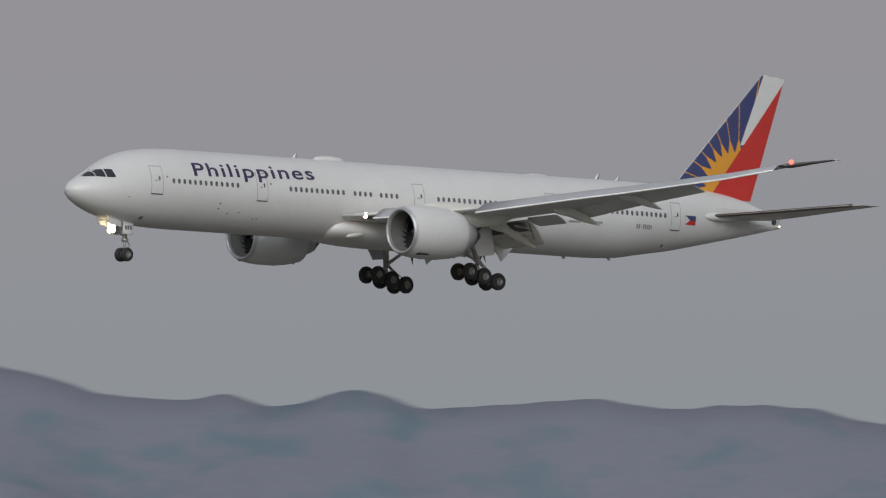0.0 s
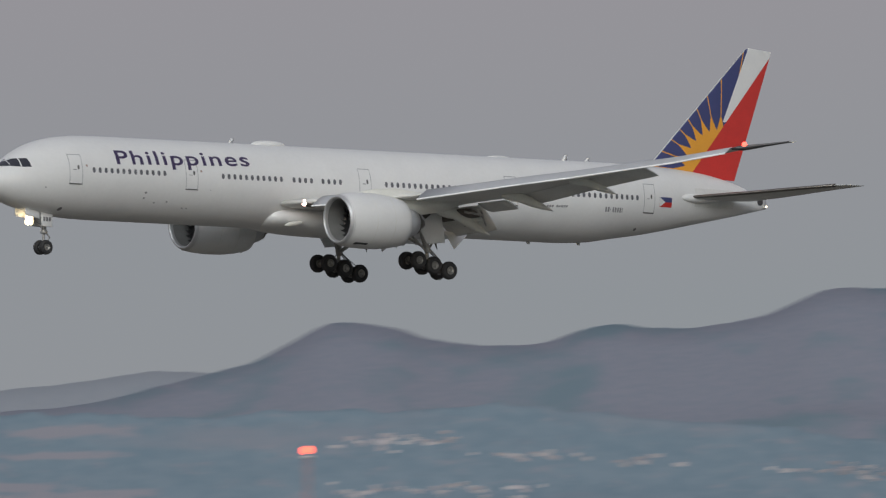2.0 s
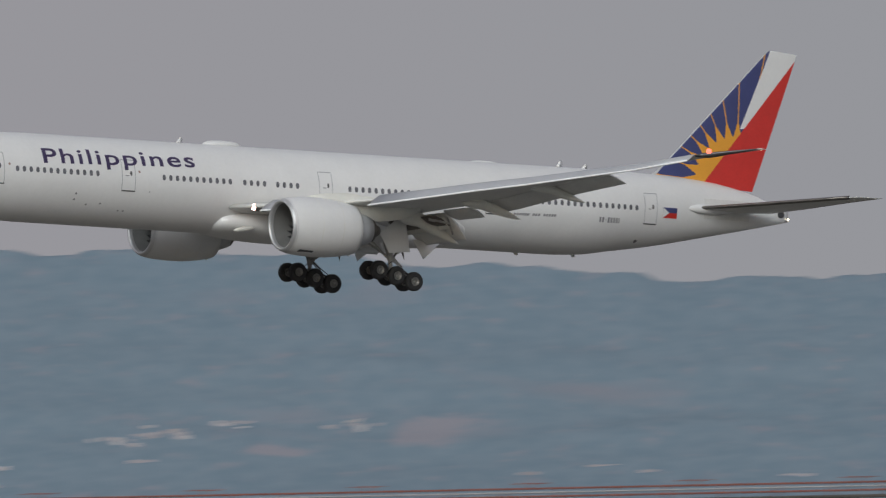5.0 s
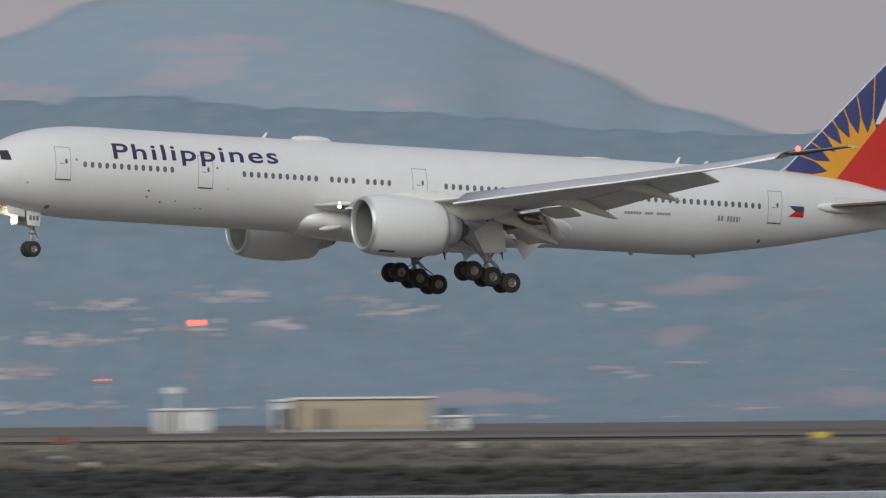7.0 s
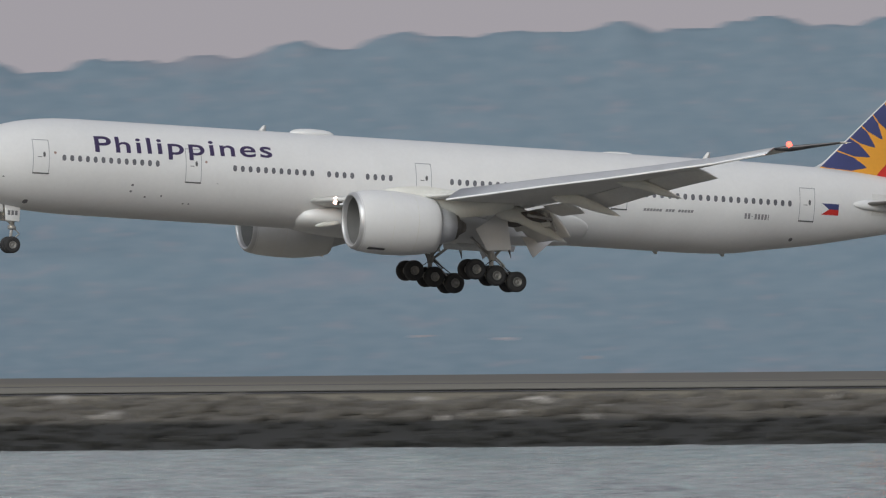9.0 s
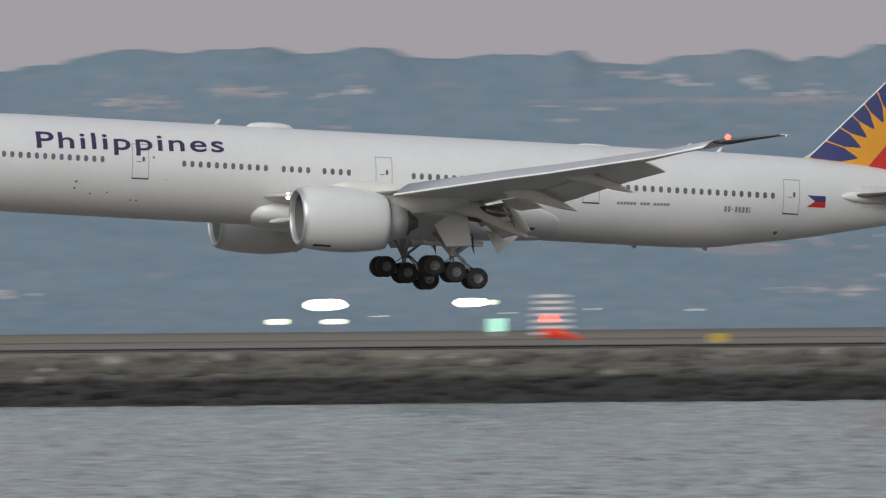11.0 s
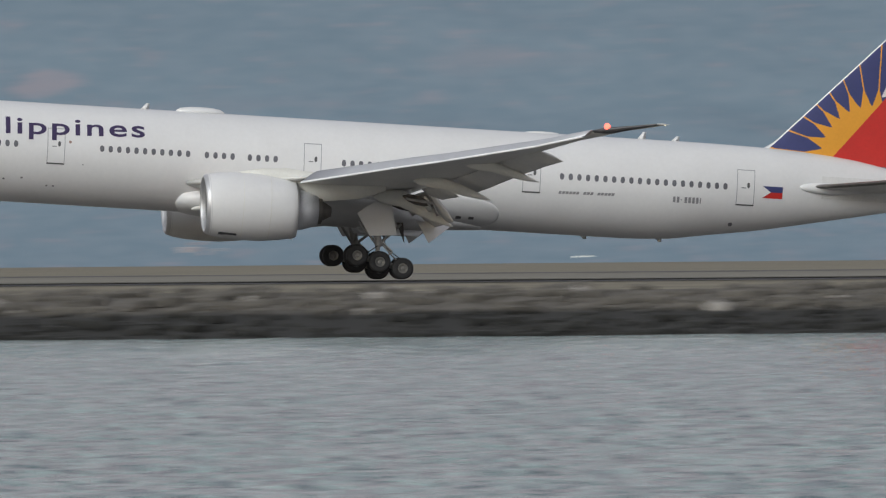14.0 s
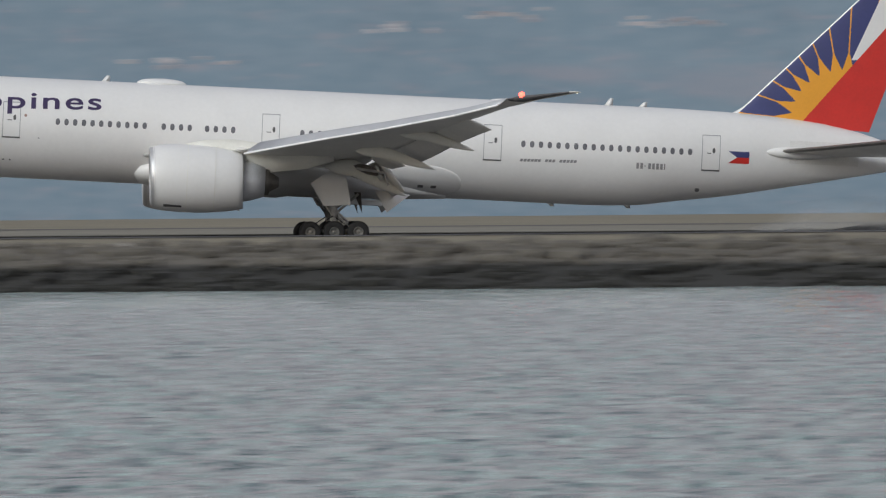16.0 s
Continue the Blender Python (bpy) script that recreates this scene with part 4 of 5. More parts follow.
HILL_FAR = hill_material("hazed_bare_mountain", (0.214, 0.234, 0.282), (0.242, 0.250, 0.296), (0.165, 0.222, 0.262), 0.05, 0.505, 1.6)
HILL_FAINT = hill_material("hazed_farthest_ridge", (0.250, 0.270, 0.305), (0.262, 0.280, 0.315), (0.235, 0.262, 0.300), 0.03, 0.55)


NEAR_ROUGH = 1.8


def ridge_line(az, start, step, width, base, heights):
    """Elevation of a skyline, in degrees: a row of even humps along the azimuth."""
    q = (az - start) / step
    lo, hi = max(0, int(q) - 5), min(len(heights), int(q) + 7)
    return base + sum(heights[i] * math.exp(-((az - start - i * step) / width) ** 2) for i in range(lo, hi))


NEAR_HUMPS = (0.272, 0.215, 0.235, 0.225, 0.23, 0.227, 0.227, 0.227, 0.227, 0.228, 0.227, 0.23, 0.222, 0.208, 0.202, 0.172, 0.155, 0.122, 0.08, 0.059, 0.078, 0.068, 0.031, 0.078, 0.097, 0.049, 0.107, 0.041, 0.092, 0.126, 0.145, 0.182, 0.208, 0.205, 0.201, 0.188, 0.181, 0.165, 0.129, 0.089, 0.112, 0.074, 0.066, 0.046, 0.051, -0.006, -0.004, 0.014, 0.091, 0.105, 0.084, 0.058, 0.048, 0.054, 0.052, 0.054, 0.051, 0.047, 0.044, 0.03, 0.04)
# crests of the ridges: azimuth and elevation of their summits and saddles, in degrees
BARE_CREST = ((31.85, 0.6), (32.35, 0.64), (32.91, 0.722), (33.14, 0.742), (33.42, 0.803), (33.59, 0.845), (33.70, 0.897), (33.84, 0.954), (33.96, 0.944), (34.09, 0.905), (34.24, 0.888), (34.36, 0.893), (34.55, 0.942), (34.75, 0.932), (34.93, 0.957), (35.19, 1.035), (35.46, 1.022), (35.67, 1), (35.83, 1.033), (36.06, 1.045), (36.26, 1.05), (36.46, 1.082), (36.62, 1.06), (36.80, 1.005), (37.02, 0.985), (37.11, 1), (37.25, 0.965), (37.47, 1.005), (37.68, 0.955), (37.87, 0.966), (38.06, 0.976), (38.35, 0.95), (38.44, 0.96), (38.65, 0.95), (38.87, 0.903), (39.56, 0.85), (41.06, 0.8))
FAINT_CREST = ((30.01, 0.6), (30.56, 0.66), (31.46, 0.7), (32.35, 0.737), (32.60, 0.75), (32.76, 0.757), (32.96, 0.784), (33.16, 0.805), (33.36, 0.828), (33.51, 0.82), (34.18, 0.76), (35.01, 0.66))
KNOLL_CREST = ((31.06, 0.6), (31.41, 0.7), (31.65, 0.755), (31.81, 0.778), (31.92, 0.79), (31.99, 0.815), (32.08, 0.82), (32.18, 0.802), (32.29, 0.762), (32.38, 0.73), (32.66, 0.66), (33.16, 0.58))
PEAK_CREST = ((19.55, 0.72), (20.55, 0.8), (21.15, 0.86), (21.38, 0.9), (21.50, 0.955), (21.65, 0.998), (21.80, 0.995), (21.92, 1.006), (22.08, 1.003), (22.25, 1.017), (22.36, 1.045), (22.51, 1.115), (22.69, 1.145), (22.94, 1.16), (23.15, 1.142), (23.31, 1.113), (23.51, 1.066), (23.64, 1), (23.86, 0.918), (24.02, 0.837), (24.17, 0.801), (24.33, 0.752), (24.48, 0.742), (24.84, 0.715), (25.68, 0.69), (27.14, 0.66), (28.65, 0.6))
EAST_CREST = ((30.19, 0.72), (31.06, 0.741), (31.25, 0.752), (31.46, 0.744), (31.60, 0.75), (31.67, 0.768), (31.79, 0.767), (31.90, 0.742), (32.15, 0.738), (32.29, 0.73), (32.46, 0.727), (32.56, 0.74), (32.81, 0.736), (32.96, 0.72), (33.06, 0.71), (33.46, 0.715), (33.87, 0.717), (34.21, 0.733), (34.38, 0.715), (34.64, 0.69), (34.90, 0.672), (35.32, 0.635), (35.83, 0.6), (36.54, 0.56), (38.06, 0.52))


def crest(pts):
    """A skyline through the summits and saddles of a ridge, slightly rough."""
    return functools.lru_cache(None)(lambda az: curve_at(pts, az) + 0.004 * noise2(az, 0, 5.0) + 0.003 * noise2(az, 5, 14.0))


@functools.lru_cache(None)
def near_el(az):
    west = ridge_line(az, -5, 0.75, 0.65, 0.6, NEAR_HUMPS) + 0.012 * noise2(az, 9, 2.0)
    k = max(0.0, min(1.0, (az - 30.0) / 1.0))
    return west + (curve_at(EAST_CREST, az) - west) * k


@functools.lru_cache(None)
def tree_line(az):
    """The uneven tops of the woods on the near ridge, in degrees."""
    wood = 0.5 + 0.5 * max(0.0, min(1.0, (24 - az) / 4))
    clump = max(-0.35, min(0.35, noise2(az, 2, 4.2) * 2.0)) + 0.5 * max(-0.3, min(0.3, noise2(az, 7, 11.0) * 2.0))
    return wood * (0.042 * clump + 0.005 * noise2(az, 4, 23.0) + 0.003 * noise2(az, 8, 60.0))


def bare(az):
    return 0.004 * noise2(az, 4, 12.0)


def slope_z(q, u, el, trees, r1, rough):
    top = r1 * math.tan(radians(el(q))) + H_EYE
    z = 3.3 + (top - 3.3) * u ** 1.15 + r1 * radians(trees(q)) * u ** 14
    return z + rough * math.sin(math.pi * u) ** 1.5 * (noise.noise(Vector((q * 1.3, u * 5.0, 1.3))) + 0.5 * noise.noise(Vector((q * 3.1, u * 11.0, 6.1))))


def hill(name, el, trees, r0, r1, r2, mat, label, rough, a0=-55, a1=91, n=18, table=()):
    """A ridge swept along the azimuth, from its foot over the crest and down behind."""
    az = [-55 + i for i in range(50)] + [-5 + 0.02 * i for i in range(2300)] + [41 + i for i in range(50)]
    az = [q for q in az if a0 <= q <= a1]
    verts, faces = [], []
    for i in range(n + 3):
        for q in az:
            u = min(1.0, i / n)
            r = r0 + (r1 - r0) * u if i <= n else r1 + (r2 - r1) * (i - n) / 2
            z = slope_z(q, u, el, trees, r1, rough)
            if i > n:
                z *= 1 - 0.35 * (i - n) / 2
            t = radians(q)
            verts.append((r * math.sin(t), r * math.cos(t), z))
    k = len(az)
    for i in range(n + 2):
        for j in range(k - 1):
            faces.append((i * k + j, i * k + j + 1, (i + 1) * k + j + 1, (i + 1) * k + j))
    me = mesh_from(name, verts, faces, mat, True)
    if table:
        p = np.array(verts)
        a, e = np.degrees(np.arctan2(p[:, 0], p[:, 1])), np.degrees(np.arctan2(p[:, 2] - H_EYE, np.hypot(p[:, 0], p[:, 1])))
        grass = np.zeros(len(p))
        for fa, fe, wa, we in table:
            grass = np.maximum(grass, 1.0 - np.abs((a - fa) / (wa * 1.15)) ** 2.0 - np.abs((e - fe + 0.25 * we * np.sin((a - fa) / wa * 2.2 + fa * 9)) / (we * 1.3)) ** 2)
        me.attributes.new("bare_grass", "FLOAT", "POINT").data.foreach_set("value", grass)
    return tagged(new(name, me), label, "hills", kind="structure")


# bare grass on the slopes: azimuth, elevation, half width and half height in degrees
FIELDS_EAST = ((33.11, 0.674, 0.2, 0.015), (33.11, 0.608, 0.2, 0.011), (33.01, 0.525, 0.11, 0.015), (32.29, 0.512, 0.32, 0.045), (31.49, 0.568, 0.42, 0.045), (32.20, 0.502, 0.32, 0.038), (32.52, 0.559, 0.18, 0.02), (33.06, 0.487, 0.35, 0.035), (31.29, 0.465, 0.23, 0.018), (26.08, 0.295, 0.1, 0.038), (26.93, 0.231, 0.07, 0.02), (28.34, 0.193, 0.11, 0.038), (27.02, 0.128, 0.15, 0.014), (27.93, 0.144, 0.1, 0.015), (25.21, 0.342, 0.32, 0.035), (25.63, 0.363, 0.15, 0.023), (26.13, 0.272, 0.11, 0.045), (25.44, 0.225, 0.1, 0.03), (25.12, 0.157, 0.09, 0.021), (25.74, 0.272, 0.08, 0.023), (26.99, 0.201, 0.07, 0.023))
FIELDS_NORTH = ((24.55, 0.052, 0.12, 0.027), (23.53, 0.052, 0.2, 0.021), (24.14, 0.347, 0.15, 0.023), (24.07, 0.218, 0.08, 0.023), (22.04, 0.235, 0.17, 0.063), (21.49, 0.199, 0.3, 0.042), (21.37, 0.065, 0.26, 0.03), (21.48, 0.211, 0.22, 0.042), (22.02, 0.291, 0.11, 0.023), (21.71, 0.053, 0.17, 0.018), (21.02, 0.067, 0.09, 0.017))
FIELDS_WEST = ((14, 0.593, 0.56, 0.007), (14.82, 0.561, 0.12, 0.011), (14.05, 0.199, 0.18, 0.015), (12.23, 0.48, 0.24, 0.011), (11.84, 0.529, 0.07, 0.017), (7.94, 0.573, 0.59, 0.007), (8, 0.528, 0.38, 0.006), (8.06, 0.484, 0.38, 0.008), (8.03, 0.439, 0.3, 0.007), (8.67, 0.51, 0.08, 0.012), (3.9, 0.372, 0.1, 0.026), (3.88, 0.472, 0.1, 0.033), (2.61, 0.405, 0.27, 0.007))
FIELDS_PEAK = ((22.84, 0.99, 0.24, 0.023), (22.76, 0.908, 0.13, 0.03), (23.35, 0.849, 0.07, 0.012), (22.38, 0.873, 0.13, 0.011), (22.27, 0.878, 0.22, 0.021), (21.70, 0.947, 0.09, 0.023), (22.07, 0.959, 0.1, 0.03), (22.82, 0.933, 0.11, 0.038))


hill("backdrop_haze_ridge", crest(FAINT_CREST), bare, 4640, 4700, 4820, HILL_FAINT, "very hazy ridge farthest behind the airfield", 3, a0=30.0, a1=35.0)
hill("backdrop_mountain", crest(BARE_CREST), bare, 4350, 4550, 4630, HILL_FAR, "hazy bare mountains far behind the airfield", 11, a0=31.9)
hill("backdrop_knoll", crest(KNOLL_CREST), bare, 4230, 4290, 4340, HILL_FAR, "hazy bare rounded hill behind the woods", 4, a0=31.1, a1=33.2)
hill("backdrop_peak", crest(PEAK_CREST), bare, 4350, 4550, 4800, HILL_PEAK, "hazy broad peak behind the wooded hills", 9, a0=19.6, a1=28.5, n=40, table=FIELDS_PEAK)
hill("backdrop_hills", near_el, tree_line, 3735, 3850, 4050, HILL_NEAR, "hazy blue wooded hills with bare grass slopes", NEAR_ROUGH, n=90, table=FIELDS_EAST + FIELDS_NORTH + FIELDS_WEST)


# ---- houses on the hills ----
def toward(az, d, z=0.0):
    t = radians(az)
    return Vector((d * math.sin(t), d * math.cos(t), z))


def facing(az, d, z=0.0, turn=0.0):
    """A pose at azimuth and distance, its x axis across the line of sight."""
    return Matrix.Translation(toward(az, d, z)) @ Matrix.Rotation(-radians(az) + turn, 4, "Z")


# wall tones pulled towards mauve, so their colour includes the haze
HOUSE = material("hazed_pale_wall", (0.46, 0.43, 0.44), 0.85, vary=0.3, scale=0.06)
ROOFY = material("hazed_tan_wall", (0.37, 0.345, 0.365), 0.85, vary=0.3, scale=0.06)
FOOTLAMP = material("foothill_lamp_glow", (0.9, 0.9, 0.8), 0.4, glow=(1.0, 0.97, 0.85), power=0.8)
LIT = material("lit_window", (0.9, 0.9, 0.8), 0.4, glow=(1.0, 0.95, 0.82), power=0.6)


def houses(name, mat, count, seed, spans, size, label, tall=1.0):
    """Loose clusters of far houses, seated on the slope."""
    rng = random.Random(seed)
    geos_v, geos_f = [], []
    centres = [(rng.uniform(*sp[:2]), rng.uniform(*sp[2:])) for sp in spans for _ in range(14)]
    for _ in range(count):
        c = rng.choice(centres)
        az, u = c[0] + rng.gauss(0, 0.30), min(0.93, max(0.03, c[1] + rng.gauss(0, 0.022)))
        r = 3735 + 115 * u
        z = slope_z(az, u, near_el, tree_line, 3850, NEAR_ROUGH)
        w, h, d = rng.uniform(*size), rng.uniform(0.12, 0.42) * tall, 2.0
        m = facing(az, r, z, rng.uniform(-0.3, 0.3))
        prof = ((-w / 2, -1.2), (w / 2, -1.2), (w / 2, h), (w * 0.3, h * 1.25), (w * 0.05, h), (-w * 0.2, h * 1.5), (-w / 2, h * 0.7))
        o = len(geos_v)
        for y in (-0.3, -0.3 + d):
            geos_v.extend(m @ Vector((x, y, q)) for x, q in prof)
        n = len(prof)
        geos_f.append(tuple(range(o, o + n)))
        geos_f.extend((o + k, o + n + k, o + n + (k + 1) % n, o + (k + 1) % n) for k in range(n))
    tagged(new(name, mesh_from(name, geos_v, geos_f, mat, False)), label, "houses", kind="stuff")


# hamlets: azimuth, elevation, spread in degrees, houses
HAMLETS_EAST = ((25.90, 0.183, 0.03, 2), (26.05, 0.228, 0.08, 5), (26.07, 0.19, 0.09, 6), (26.10, 0.215, 0.06, 3), (26.15, 0.103, 0.05, 3), (26.19, 0.231, 0.06, 5), (26.28, 0.195, 0.06, 4), (26.48, 0.161, 0.08, 3), (26.54, 0.126, 0.06, 3), (27.02, 0.091, 0.09, 5), (27.49, 0.171, 0.04, 3), (27.62, 0.192, 0.05, 4), (27.80, 0.217, 0.06, 2), (28.15, 0.213, 0.06, 3))
HAMLETS_FAR_EAST = ((32.08, 0.476, 0.08, 2), (33.97, 0.508, 0.12, 6), (34.00, 0.632, 0.09, 5), (34.01, 0.64, 0.09, 4), (34.21, 0.506, 0.09, 5), (34.36, 0.599, 0.14, 6), (34.64, 0.586, 0.06, 3), (35.11, 0.555, 0.08, 4), (35.27, 0.535, 0.08, 5))
HAMLETS_NORTH = ((22.34, 0.041, 0.12, 9), (22.34, 0.131, 0.11, 9), (22.40, 0.217, 0.08, 6), (22.52, 0.22, 0.05, 3), (22.56, 0.309, 0.08, 6), (22.77, 0.247, 0.08, 5), (22.83, 0.329, 0.06, 4), (22.92, 0.329, 0.05, 3), (23.03, 0.26, 0.05, 4), (23.22, 0.316, 0.05, 3), (23.32, 0.285, 0.08, 4), (23.91, 0.293, 0.06, 3), (23.95, 0.128, 0.06, 2), (25.43, 0.412, 0.02, 2))
HAMLETS_MIDDLE = ((20.12, 0.055, 0.12, 18), (20.45, 0.055, 0.09, 8), (20.57, 0.048, 0.05, 4), (20.24, 0.096, 0.09, 6), (20.13, 0.202, 0.06, 6), (19.82, 0.22, 0.06, 3), (20.24, 0.401, 0.05, 2), (20.87, 0.226, 0.03, 2), (19.97, 0.098, 0.12, 8), (13.76, 0.662, 0.03, 2), (13.89, 0.646, 0.04, 3), (14.24, 0.61, 0.06, 4), (14.09, 0.629, 0.02, 2), (14.18, 0.216, 0.11, 5), (14.37, 0.087, 0.06, 4), (14.20, 0.088, 0.06, 3), (15.31, 0.056, 0.06, 3), (14.89, 0.127, 0.06, 3), (14.76, 0.023, 0.09, 4))
HAMLETS_SOUTH = ((11.84, 0.616, 0.08, 4), (11.98, 0.619, 0.03, 3), (12.47, 0.599, 0.08, 5), (12.76, 0.623, 0.09, 5), (11.84, 0.526, 0.06, 5), (12.25, 0.552, 0.03, 2), (13.03, 0.621, 0.06, 3), (11.6, 0.033, 0.08, 3), (12.05, 0.097, 0.06, 4))
HAMLETS_WEST = ((9.82, 0.542, 0.05, 4), (9.48, 0.56, 0.07, 4), (9.13, 0.548, 0.09, 6), (9.78, 0.61, 0.06, 2), (9.89, 0.054, 0.05, 3), (9.72, 0.633, 0.06, 2), (8.71, 0.567, 0.06, 2), (7.4, 0.578, 0.04, 4), (7.34, 0.631, 0.03, 3), (6.96, 0.513, 0.04, 3), (6.83, 0.481, 0.04, 3), (7.62, 0.585, 0.09, 5), (8.4, 0.635, 0.09, 4), (8.51, 0.544, 0.04, 3), (6.76, 0.106, 0.06, 4), (7.93, 0.059, 0.06, 3), (6.93, 0.022, 0.05, 2), (7.26, 0.042, 0.06, 3), (2.48, 0.609, 0.09, 5), (2.65, 0.522, 0.05, 3), (2.71, 0.637, 0.03, 2), (4.09, 0.39, 0.02, 2), (2.65, 0.082, 0.05, 4), (2.4, -0.005, 0.09, 6))
HAMLETS_FAR_WEST = ((4.29, 0.028, 0.04, 3), (1.76, 0.476, 0.06, 4), (1.82, 0.393, 0.11, 5), (1.64, 0.379, 0.05, 4), (1.95, 0.469, 0.03, 2), (2.72, 0.347, 0.08, 3), (1.66, 0.019, 0.09, 5), (2.57, 0.607, 0.06, 2), (-0.92, 0.487, 0.09, 3), (-1.55, 0.403, 0.08, 3), (-0.23, 0.496, 0.08, 4), (-0.65, 0.522, 0.09, 3))

def up_slope(az, elev, surface):
    """How far up a slope, from foot to crest, a line of sight meets it."""
    el, trees, r0, r1, rough = surface
    lo, hi = 0.0, 0.97
    for _ in range(18):
        u = (lo + hi) / 2
        if slope_z(az, u, el, trees, r1, rough) < H_EYE + (r0 + (r1 - r0) * u) * math.tan(radians(elev)):
            lo = u
        else:
            hi = u
    return lo


WOODS = (near_el, tree_line, 3735, 3850, NEAR_ROUGH)

def hamlets(name, mat, tables, seed, label, share=1.0):
    """Rows of small gabled houses along the slope, grouped as hamlets."""
    rng = random.Random(seed)
    verts, faces = [], []
    for az, elev, spread, count in tables:
        for _ in range(max(1, round(count * share))):
            q = az + rng.gauss(0, 0.8) * spread
            u = up_slope(q, elev + rng.gauss(0, 0.009), WOODS)
            w, h, d = rng.uniform(0.5, 2.3), rng.uniform(0.14, 0.36), 1.2
            m = facing(q, 3735 + 115 * u - 0.6, slope_z(q, u, near_el, tree_line, 3850, NEAR_ROUGH), rng.uniform(-0.4, 0.4))
            o = len(verts)
            ridge = h * rng.uniform(1.2, 1.6)
            for x in (-w / 2, w / 2):
                verts.extend(m @ Vector((x, y, z)) for y, z in ((0, -1.0), (0, h), (d / 2, ridge), (d, h), (d, -1.0)))
            faces += [(o + k, o + 5 + k, o + 6 + k, o + 1 + k) for k in range(4)] + [(o, o + 1, o + 2, o + 3, o + 4), (o + 9, o + 8, o + 7, o + 6, o + 5)]
    tagged(new(name, mesh_from(name, verts, faces, mat, False)), label, "houses", kind="stuff")


ALL_HAMLETS = HAMLETS_EAST + HAMLETS_FAR_EAST + HAMLETS_NORTH + HAMLETS_MIDDLE + HAMLETS_SOUTH + HAMLETS_WEST + HAMLETS_FAR_WEST
hamlets("hillside_houses", HOUSE, ALL_HAMLETS, 4, "pale far houses grouped in hamlets on the hillside", 1.6)
hamlets("hillside_roofs", ROOFY, ALL_HAMLETS, 9, "tan far roofs between the pale houses", 1.4)
FOOT_LAMPS = ((19.84, 0.115, 0.0, 1), (19.90, 0.117, 0.0, 1), (20.06, 0.013, 0.0, 1), (20.18, 0.013, 0.0, 1), (20.28, 0.013, 0.0, 1), (20.63, 0.012, 0.0, 1), (19.76, 0.013, 0.0, 1))
hamlets("foothill_lamps", FOOTLAMP, FOOT_LAMPS, 6, "small glowing lamps at the foot of the hills")


def long_roof():
    q, u = 31.53, up_slope(31.53, 0.383, WOODS)
    m = tagged(new("hillside_warehouse"), "long low warehouse with a pale roof on the hillside", "warehouse")
    m.matrix_world = facing(q, 3735 + 115 * u - 3, slope_z(q, u, near_el, tree_line, 3850, NEAR_ROUGH))
    part("wall", box(-16, 16, 0, 3, -1.5, 0.05), ROOFY, m, smooth=False)
    part("roof", loft([[(x, -0.2, 0.06), (x, 1.5, 0.75), (x, 3.2, 0.06)] for x in (-17, 17)]), HOUSE, m, "pale low pitched roof", smooth=False)


long_roof()
houses("hillside_terraces", ROOFY, 110, 8, ((-4, 9, 0.1, 0.85), (8, 16, 0.4, 0.85), (9, 16, 0.1, 0.8), (18, 24, 0.03, 0.3), (24, 29, 0.05, 0.3), (31, 36, 0.1, 0.5)), (1.6, 6.0), "tan far roofs and bare banks on the hillside")
houses("hillside_lights", LIT, 16, 15, ((16, 21, 0.03, 0.12), (12, 15, 0.04, 0.1), (3, 8, 0.05, 0.1)), (0.4, 1.2), "small lit far windows on the hillside", 0.5)


# ---- airfield things ----
TAN = material("tan_shed_wall", (0.40, 0.34, 0.25), 0.85, vary=0.12, scale=0.4)
OFFWHITE = material("weathered_white_paint", (0.62, 0.62, 0.60), 0.7, vary=0.15, scale=0.6)
SIGNRED = material("sign_red", (0.50, 0.06, 0.04), 0.6, vary=0.15, scale=0.8)
SIGNORANGE = material("marker_orange", (0.75, 0.26, 0.03), 0.6, vary=0.12, scale=0.8)
SIGNYELLOW = material("marker_yellow", (0.70, 0.48, 0.05), 0.6, vary=0.12, scale=0.8)
GREENB = material("dark_green_box", (0.05, 0.08, 0.06), 0.6, vary=0.2, scale=1.0)
GALV = material("galvanised_steel", (0.34, 0.34, 0.35), 0.5, metal=0.5, vary=0.15, scale=1.0)
REDLAMP = material("red_beacon_glow", (0.8, 0.1, 0.05), 0.4, glow=(1.0, 0.10, 0.05), power=5.0)
ORANGELAMP = material("orange_lamp_glow", (0.8, 0.3, 0.1), 0.4, glow=(1.0, 0.22, 0.07), power=4.0)
FLOOD = material("floodlight_glow", (0.9, 0.9, 0.8), 0.4, glow=(1.0, 0.97, 0.86), power=9.0)
DIMFLOOD = material("dim_floodlight_glow", (0.9, 0.9, 0.7), 0.4, glow=(0.95, 1.0, 0.72), power=2.2)
GREENLAMP = material("green_panel_glow", (0.5, 0.9, 0.7), 0.4, glow=(0.45, 0.95, 0.68), power=0.8)
CONC = material("grey_concrete", (0.36, 0.35, 0.33), 0.85, vary=0.2, scale=0.8)


def ground_z(d):
    return float(np.interp(d, (1160, 1222, 1600, 2200, 3200), (2.45, 2.84, 3.0, 3.1, 3.35)))


def thing(name, az, d, label, category, z=None, group=""):
    ob = tagged(new(name), label, category, group)
    ob.matrix_world = facing(az, d, ground_z(d * math.cos(radians(az))) if z is None else z)
    return ob


def blob(r, at=(0, 0, 0)):
    bm = bmesh.new()
    bmesh.ops.create_uvsphere(bm, u_segments=14, v_segments=9, radius=r, matrix=Matrix.Translation(at))
    return bm


